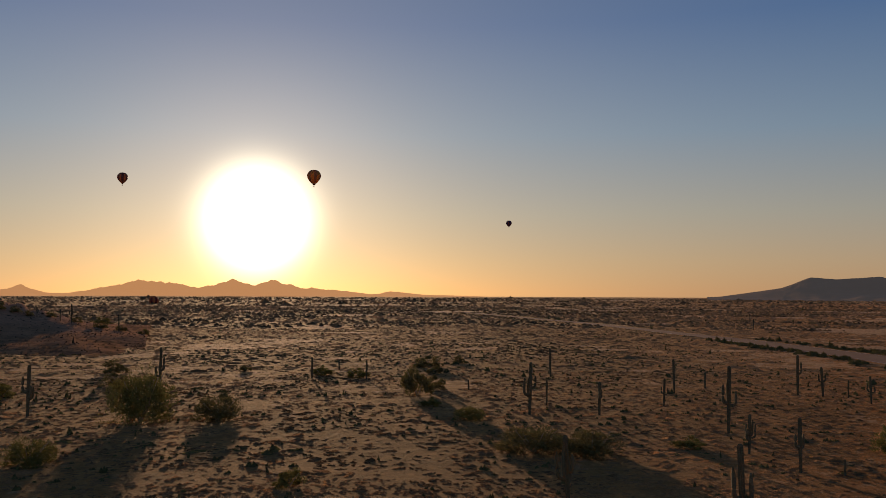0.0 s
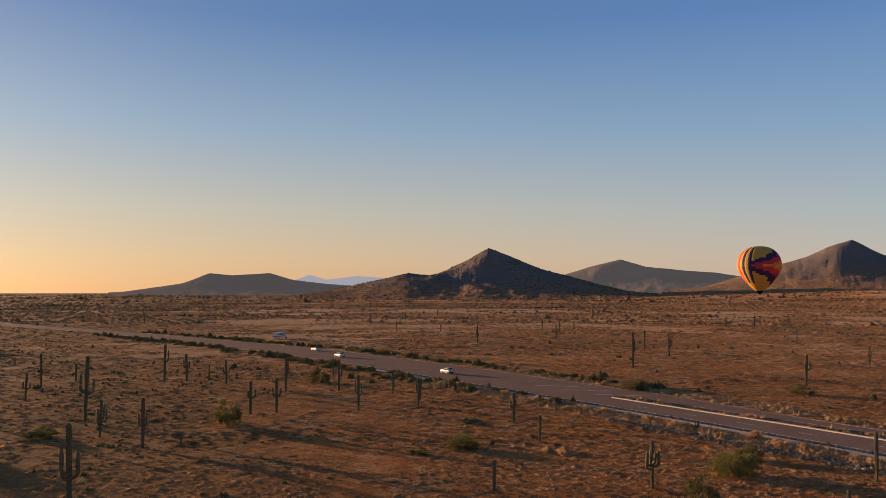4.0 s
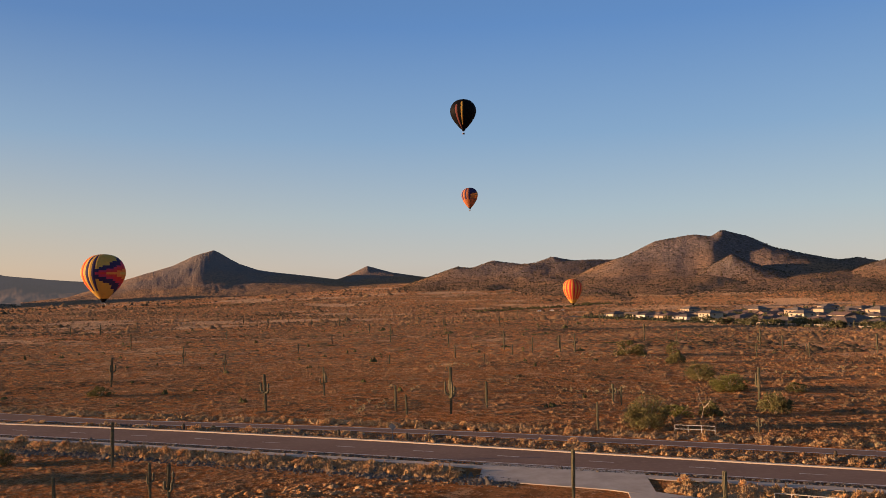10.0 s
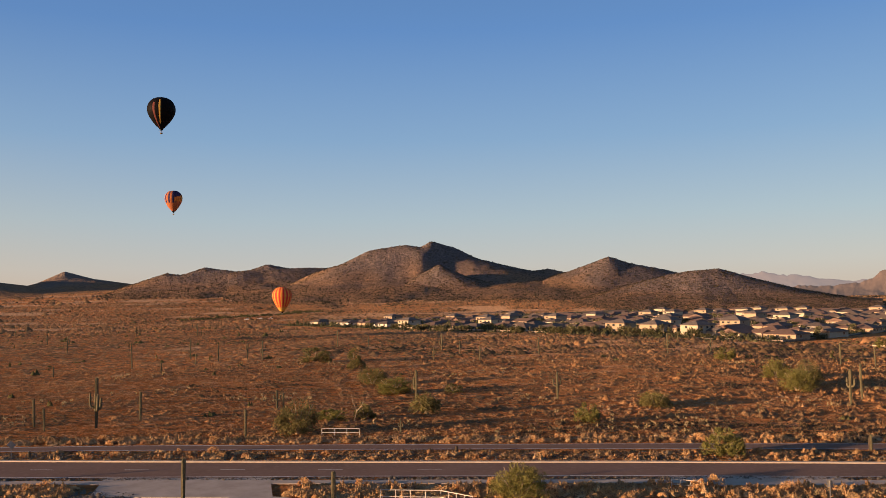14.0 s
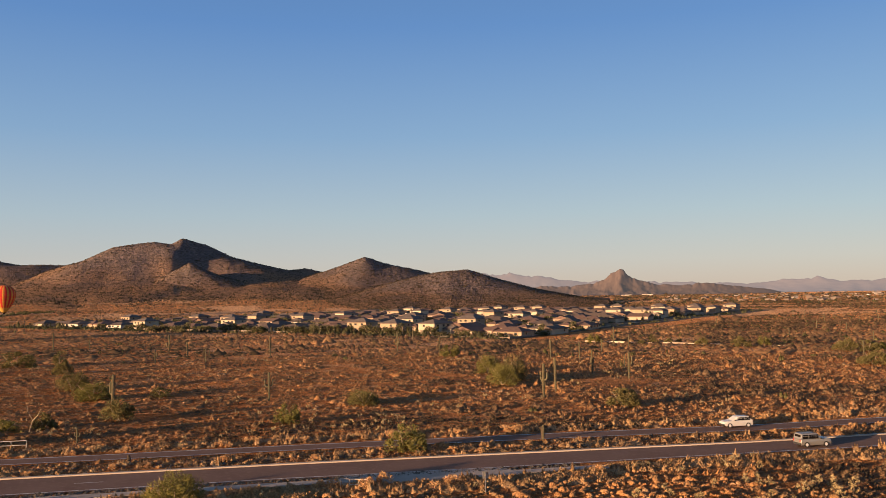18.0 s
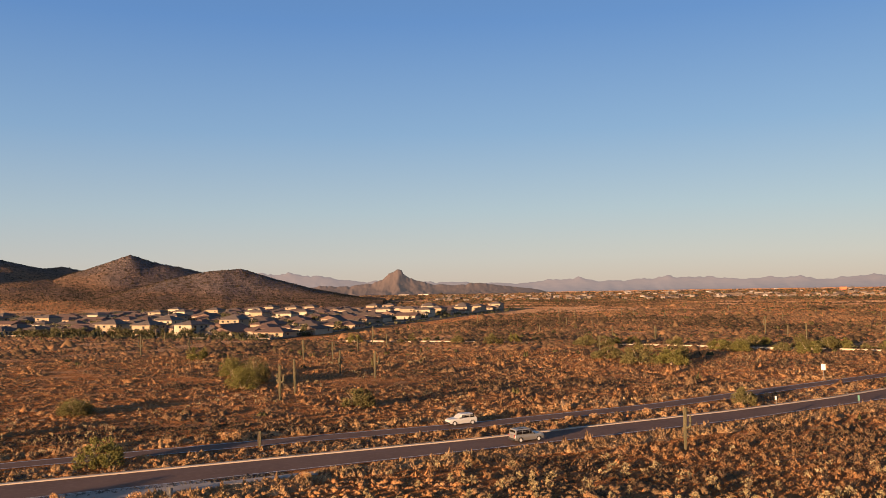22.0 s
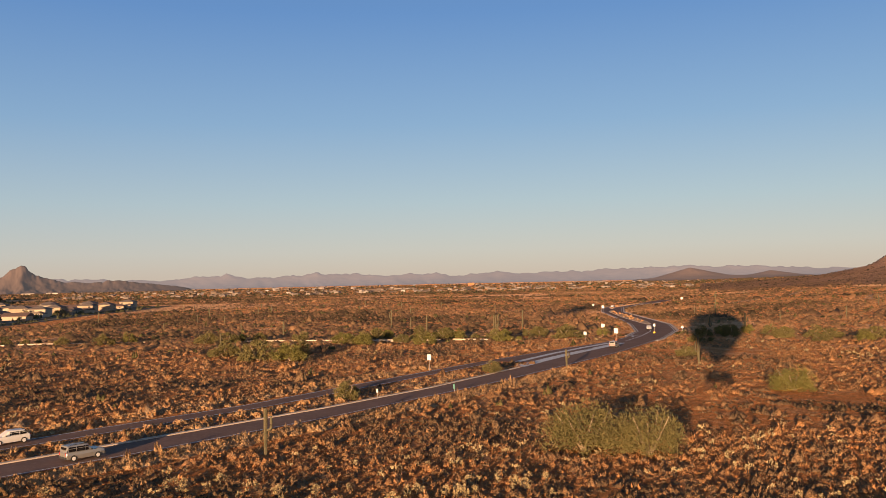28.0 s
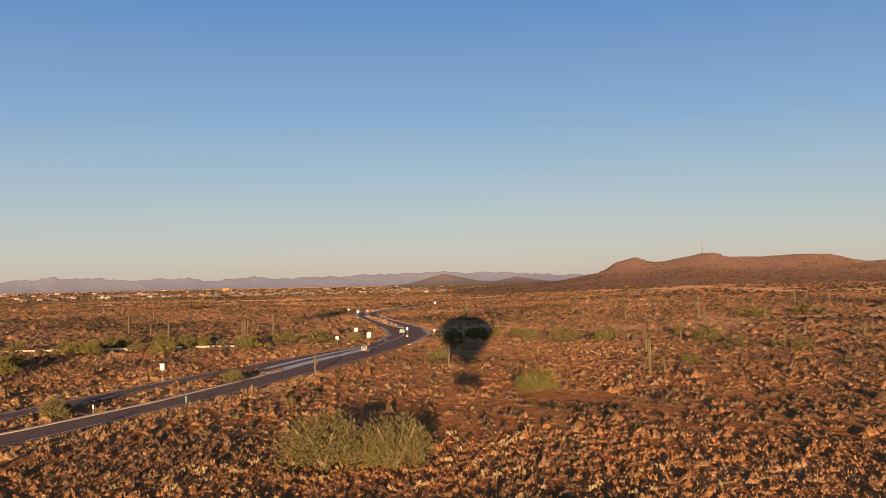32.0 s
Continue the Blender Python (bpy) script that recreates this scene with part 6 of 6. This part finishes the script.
def car(name, x, y, turn, paint, label, boxy=False, length=4.6, tall=1.75):
    """Front towards local +x."""
    ob = thing(name, label, "car", pose(x, y, 0.012, 0, 0, turn), "vehicles on the road")
    L = length / 2
    hood = 1.12 if boxy else 1.0
    body = part("body", loft([(-L, 0.80, 0.78, 0.42, 0.98), (-L + 0.12, 0.90, 0.86, 0.32, 1.08), (-0.4, 0.92, 0.88, 0.28, 1.08), (0.75, 0.92, 0.88, 0.28, 1.08), (L - 0.5, 0.90, 0.84, 0.30, hood), (L - 0.1, 0.84, 0.76, 0.36, hood - 0.12), (L, 0.74, 0.66, 0.42, hood - 0.28)]), paint, ob)
    back = -L + (0.08 if boxy else 0.25)
    front = 0.3 if boxy else 0.15
    slope = 0.42 if boxy else 0.8
    part("cabin", loft([(back, 0.86, 0.76, 1.05, 1.1), (back + (0.12 if boxy else 0.45), 0.85, 0.74, 1.05, tall - 0.04), (front - 0.4, 0.85, 0.74, 1.05, tall), (front, 0.85, 0.73, 1.05, tall - 0.06), (front + slope, 0.82, 0.7, 1.03, 1.08)]), paint, ob)
    for side in (-1, 1):
        for x0, x1 in ((back + 0.25, back + 1.05), (back + 1.15, -0.25 + 0.2), (0.0, front + 0.02)):
            part("window", box(x1 - x0, 0.05, tall - 1.27, (x0 + x1) / 2, side * 0.82, 1.10, 0.015), CAR_GLASS, ob)
        part("head_lamp", box(0.06, 0.3, 0.16, L - 0.06, side * 0.55, hood - 0.36), LAMP_CLEAR, ob)
        part("tail_lamp", box(0.06, 0.14, 0.34, -L, side * 0.72, 0.72), LAMP_RED, ob)
        part("mirror", box(0.16, 0.2, 0.14, 0.62, side * 0.98, 1.06, 0.03), DARK_TRIM, ob)
        for wx in (-L + 0.85, L - 0.88):
            rot = Matrix.Rotation(math.pi / 2, 4, "X")
            tyre = part("wheel", cyl(0.36, 0.36, 0.24, wx, side * 0.80 + 0.12, 0.36, 20, rot=rot), TYRE, ob)
            part("rim", cyl(0.23, 0.21, 0.27, wx, side * 0.80 + 0.135, 0.36, 14, rot=rot), ALLOY, tyre)
    part("windscreen", loft([(front + 0.02, 0.70, 0.64, 1.12, tall - 0.10), (front + slope * 0.72, 0.68, 0.62, 1.10, 1.16)]), CAR_GLASS, ob)
    part("rear_window", box(0.04, 1.25, 0.42, back + (0.06 if boxy else 0.2), 0, 1.18), CAR_GLASS, ob)
    part("bumper", box(0.18, 1.66, 0.22, L - 0.02, 0, 0.36, 0.04), DARK_TRIM, ob)
    part("bumper", box(0.18, 1.66, 0.22, -L + 0.02, 0, 0.36, 0.04), DARK_TRIM, ob)
    if boxy:
        for side in (-1, 1):
            part("roof_rail", box(1.9, 0.05, 0.06, -0.75, side * 0.62, tall), DARK_TRIM, ob)
    return ob


def road_turn(f, y, back=False):
    d = math.degrees(math.atan2(-8.0, float(f(y - 4) - f(y + 4))))
    return d + (180 if back else 0)


car("suv", 79.7, -145.5, road_turn(NEAR, -145), SILVER, "boxy silver off-road car with roof rails on the road", True, 4.5, 1.8)
car("suv", 96.3, -149.5, road_turn(B_FAR, -149, True), WHITE_CAR, "white rounded family car on the far carriageway", False, 4.7, 1.68)
car("suv", 55.4, -305.0, road_turn(NEAR, -305), SILVER, "silver off-road car driving away at the junction", True, 4.5, 1.8)
car("car", 60.5, -383.0, road_turn(NEAR, -383, True), WHITE_CAR, "small white car in the road bend", False, 4.3, 1.5)
car("car", 123.0, -601.0, road_turn(NEAR, -601, True), WHITE_CAR, "small pale car far along the bend", False, 4.3, 1.5)
car("car", 166.0, 156.0, road_turn(NEAR, 156, True), WHITE_CAR, "white car on the wide highway", False, 4.4, 1.55)
car("car", 179.0, 221.0, road_turn(NEAR, 221, True), WHITE_CAR, "white car following along the highway", False, 4.4, 1.55)
car("car", 190.0, 250.0, road_turn(NEAR, 250, True), WHITE_CAR, "white car farther off along the highway", False, 4.4, 1.55)


def motorhome(x, y, turn):
    ob = thing("motorhome", "white parked motorhome on bare ground by the highway", "vehicle", pose(x, y, level(x, y) + 0.05, 0, 0, turn))
    part("body", box(6.6, 2.3, 2.5, -0.6, 0, 0.6, 0.15), WHITE_CAR, ob)
    part("cab", loft([(2.6, 1.0, 0.95, 0.5, 2.0), (3.4, 1.0, 0.9, 0.5, 1.9), (4.1, 0.95, 0.85, 0.5, 1.25), (4.5, 0.85, 0.8, 0.5, 1.1)]), WHITE_CAR, ob)
    part("stripe", box(6.62, 2.34, 0.25, -0.6, 0, 1.2), DARK_TRIM, ob)
    for side in (-1, 1):
        for wx in (-2.2, 3.3):
            part("wheel", cyl(0.4, 0.4, 0.3, wx, side * 0.95 + 0.15, 0.4, 18, rot=Matrix.Rotation(math.pi / 2, 4, "X")), TYRE, ob)
        for wx in (-2.6, -0.6, 1.4):
            part("window", box(1.1, 0.04, 0.6, wx, side * 1.16, 1.9), CAR_GLASS, ob)
    return ob


motorhome(227, 330, 20)
# launch vehicles under the checked balloon
for dx, dy in ((-18, 38), (-6, 24), (2, 12)):
    p = bearing(92.6, 965, 0, (3.3, -30.0))
    car("car", p.x + dx, p.y + dy, 80, WHITE_CAR, "white chase vehicle waiting on the plain", False, 5.2, 1.9)

# ---- signs, rails and posts ----
SIGN_WHITE = two_tone("sign_white", (0.80, 0.78, 0.72), (0.72, 0.70, 0.64), 1.0, 0.5, 0.0)
SIGN_YELLOW = two_tone("sign_yellow", (0.80, 0.52, 0.05), (0.72, 0.45, 0.05), 1.0, 0.5, 0.0)
SIGN_GREEN = two_tone("sign_green", (0.10, 0.24, 0.19), (0.08, 0.20, 0.16), 1.0, 0.5, 0.0)
GALV = two_tone("galvanised_post", (0.36, 0.34, 0.31), (0.28, 0.26, 0.24), 3.0, 0.6, 0.1, metal=0.5)
PIPE_WHITE = two_tone("white_pipe", (0.62, 0.57, 0.50), (0.50, 0.45, 0.38), 2.0, 0.6, 0.1)
RUST = two_tone("rusty_pipe", (0.32, 0.13, 0.07), (0.24, 0.09, 0.05), 3.0, 0.9, 0.3)


def sign(x, y, turn, w, h, high, mat, label, diamond=False, base=None, back=False):
    ob = thing("road_sign", label, "sign", pose(x, y, level(x, y), 0, 0, turn), "signs along the road")
    part("post", box(0.09, 0.06, high, 0, 0, -0.1), GALV, ob)
    plate = box(w, 0.03, h, 0, 0, 0)
    tilt = Matrix.Translation((0, -0.06, high - h * 0.5)) @ (Matrix.Rotation(math.pi / 4, 4, "Y") if diamond else Matrix.Identity(4)) @ Matrix.Translation((0, 0, -h / 2))
    bmesh.ops.transform(plate, matrix=tilt, verts=plate.verts)
    part("plate", plate, GALV if back else mat, ob)
    if base is not None:
        part("base", box(0.7, 0.7, 0.7, 0, 0, -0.1, 0.08), base, ob)
    return ob


sign(80.0, -239.0, 174, 0.95, 1.25, 3.6, SIGN_WHITE, "plain white rectangular sign on a tall post")
sign(61.0, -208.0, 174, 0.35, 0.9, 1.6, SIGN_GREEN, "small green marker plate on a short post")
sign(70.8, -357.0, 174, 1.2, 1.2, 3.6, SIGN_WHITE, "white square sign at the junction")
sign(60.2, -329.0, 174, 1.2, 1.5, 3.8, SIGN_WHITE, "white sign on a red and white based post", base=RUST)
sign(68.6, -325.0, 174, 0.9, 0.9, 3.0, SIGN_WHITE, "small white sign at the junction")
sign(55.4, -365.0, 174, 0.75, 0.9, 3.2, SIGN_WHITE, "white sign on a yellow base at the traffic island", base=SIGN_YELLOW)
sign(46.4, -366.0, 174, 0.75, 0.75, 2.4, SIGN_WHITE, "white sign on the outside of the bend", True)
sign(112.0, -530.0, 174, 1.4, 1.4, 4.0, SIGN_WHITE, "white sign far along the bend")
sign(131.0, -585.0, 174, 1.2, 1.2, 3.4, SIGN_WHITE, "white sign far along the bend")
sign(96.0, -700.0, 174, 1.4, 1.4, 3.6, SIGN_WHITE, "white sign far along the bend")
sign(131.2, -7.0, 100, 0.75, 0.9, 2.6, SIGN_WHITE, "grey back of a sign on the median kerb", True, back=True)
sign(80.0, -95.5, 80, 0.6, 0.75, 2.3, SIGN_WHITE, "grey back of a small sign by the footpath", back=True)
sign(71.5, -200.0, 174, 0.3, 0.6, 1.4, SIGN_WHITE, "low white delineator plate on the median")


def pipe_rail(pts, high, mat, label, posts=4):
    ob = thing("pipe_railing", label, "railing", pose(pts[0][0], pts[0][1], level(*pts[0])), "pipe railings over culverts")
    for a, b in zip(pts, pts[1:]):
        ax, ay, bx, by = a[0] - pts[0][0], a[1] - pts[0][1], b[0] - pts[0][0], b[1] - pts[0][1]
        for zz in (high, high * 0.45):
            part("rail", tube([(ax, ay, zz), (bx, by, zz)], (0.045, 0.045), 8), mat, ob)
        for k in range(posts):
            q = k / (posts - 1)
            part("post", cyl(0.045, 0.045, high + 0.2, ax + (bx - ax) * q, ay + (by - ay) * q, -0.2, 8), mat, ob)
    return ob


pipe_rail([(139.6, -49.6), (138.0, -55.3)], 1.1, PIPE_WHITE, "white pipe railing over a culvert beside the far carriageway")
pipe_rail([(93.8, -52.0), (91.6, -58.0), (88.0, -60.5)], 1.25, PIPE_WHITE, "white pipe railing round a drainage inlet", 5)
pipe_rail([(90.6, -83.6), (88.6, -86.0)], 1.0, PIPE_WHITE, "pale pipe railing among golden shrubs", 4)
# short dark stubs of dead cactus and marker posts on the median
for x, y, h in ((135.0, 2.0, 1.1), (132.5, -9.0, 0.9), (117.8, -66.0, 1.0), (103.2, -119.0, 1.9), (142.5, 30.0, 1.0)):
    ob = thing("stump", "dark stump of a dead cactus on the median", "stump", pose(x, y, 0.0, 0, 0, 40), "stumps on the median")
    part("stem", tube([(0, 0, -0.1), (0.02, 0, h * 0.5), (0.0, 0.03, h)], (0.22, 0.24, 0.16), 10), CHOLLA_STEM, ob)
# a bare fallen limb by the wash
ob = thing("dead_branch", "bleached bare dead tree leaning beside bushes", "tree", pose(154.5, -56.5, 0.0), "")
part("limb", tube([(0, 0, -0.1), (0.6, -0.5, 1.6), (0.4, 0.2, 3.0), (0.9, 0.4, 4.4)], (0.09, 0.07, 0.05, 0.02), 7), TWIG, ob)
part("limb", tube([(0.5, -0.4, 1.4), (-0.3, -1.2, 2.4), (-0.5, -1.6, 3.4)], (0.09, 0.06, 0.02), 6), TWIG, ob)


# ---- radio mast on the hill ----
def mast(x, y, z, h):
    ob = thing("radio_mast", "thin grey lattice radio mast on the hilltop", "mast", pose(x, y, z))
    w0, w1 = 1.3, 0.5
    for k in range(3):
        a = k * 2.094
        part("leg", tube([(w0 * math.cos(a), w0 * math.sin(a), -2), (w1 * math.cos(a), w1 * math.sin(a), h)], (0.3, 0.24), 6), GALV, ob)
    for i in range(9):
        q0, q1 = i / 9, (i + 1) / 9
        for k in range(3):
            a, b = k * 2.094, (k + 1) * 2.094
            r0, r1 = w0 + (w1 - w0) * q0, w0 + (w1 - w0) * q1
            part("brace", tube([(r0 * math.cos(a), r0 * math.sin(a), h * q0), (r1 * math.cos(b), r1 * math.sin(b), h * q1)], (0.07, 0.07), 5), GALV, ob)
    part("hut", box(4, 3, 2.6, 5, 2, -1.2), CONCRETE, ob)
    return ob


p = bearing(188.6, 1400, 0, HOME)
mast(p.x, p.y, 47.0, 21.0)


# ---- the far town: low pale buildings and dark trees, too many to count ----
def far_town():
    v, f = [], []
    spots = []
    for _ in range(400):
        az = rng.uniform(133, 179)
        spots.append((az, 1.0 / rng.uniform(1 / 3800, 1 / 1450)))
    for az, dist in spots:
        q = bearing(az, dist, 0, HOME)
        w, d, h = rng.uniform(6, 13), rng.uniform(6, 11), rng.uniform(1.8, 3.2)
        if rng.uniform() < 0.04:
            w, h = w * 2.2, 5.0
        a = rng.uniform(0, 3.14)
        c, s = math.cos(a), math.sin(a)
        b = len(v)
        for zz in (-0.5, h):
            for sx, sy in ((-1, -1), (1, -1), (1, 1), (-1, 1)):
                v.append((q.x + (sx * w * c - sy * d * s) / 2, q.y + (sx * w * s + sy * d * c) / 2, zz))
        v.append((q.x, q.y, h + rng.uniform(0.3, 2.0)))
        f += [(b + k, b + (k + 1) % 4, b + 4 + (k + 1) % 4, b + 4 + k) for k in range(4)] + [(b + 4 + k, b + 4 + (k + 1) % 4, b + 8) for k in range(4)]
    m = islands("far_town_walls", [(0.11, 0.08, 0.065), (0.17, 0.13, 0.105), (0.25, 0.205, 0.17), (0.58, 0.53, 0.48)], patch=0.02, thin=0.0)
    ob = new("far_town", mesh_of("far_town", v, f, [m]))
    tagged(ob, "pale low buildings of a distant town", "town", kind="stuff")


far_town()
q = rng.uniform(0, 1, 260)
p = np.stack([985 + 145 * q + rng.normal(size=260) * 7, 32 - 160 * q + rng.normal(size=260) * 7], 1)
p = np.concatenate([p, swell(p[:, 0], p[:, 1])[:, None]], 1)
scatter("green_scrub", next_shrubs, p, rng.lognormal(0.9, 0.3, len(p)), rng.lognormal(0.8, 0.3, len(p)), GREEN_SCRUB, "row of olive trees along a wash before the hills", "scrub")
p = sow(6000, 1250, 3300, 130, 182)
scatter("far_trees", mid_shrubs, p, rng.lognormal(1.1, 0.35, len(p)), rng.lognormal(1.1, 0.3, len(p)), GARDEN, "dark trees among the distant town", "trees")


# larger halls that stand out of the distant town
def hall(x, y, z, length, depth, high, turn, wall, roof, label):
    ob = thing("warehouse", label, "building", pose(x, y, z, 0, 0, turn), "large halls of the distant town")
    part("wall", box(length, depth, high + 2, 0, 0, -2), wall, ob)
    part("roof", box(length + 1.5, depth + 1.5, 0.8, 0, 0, high), roof, ob)
    for k in range(4):
        part("door", box(length * 0.1, 0.3, high * 0.55, (k - 1.5) * length * 0.22, -depth / 2 - 0.15, 0), DOOR_WHITE, ob)


BUTTE = next(grid for grid, dist in SLOPES if dist == 3900 and grid[0, 0, 1] < 0)
ORANGE_WALL = two_tone("orange_stucco", (0.62, 0.20, 0.09), (0.52, 0.16, 0.08), 0.1, 0.9, 0.1)
for az, dist, length, high in ((130.7, 3420, 80, 2.4), (132.0, 3440, 60, 3.0)):
    q = bearing(az, dist, 0, HOME)
    near = BUTTE[np.unravel_index(np.argmin((BUTTE[:, :, 0] - q.x) ** 2 + (BUTTE[:, :, 1] - q.y) ** 2), BUTTE.shape[:2])]
    hall(q.x, q.y, max(float(near[2]), 0.0), length, 40, high, 90 - az + 180, STUCCO[3], DOOR_WHITE, "long white flat-roofed hall below the butte")
q = bearing(158.2, 2700, 0, HOME)
hall(q.x, q.y, 0.0, 24, 18, 9, 90 - 158 + 180, ORANGE_WALL, ROOFS[2], "tall orange-red hall among low pale buildings")
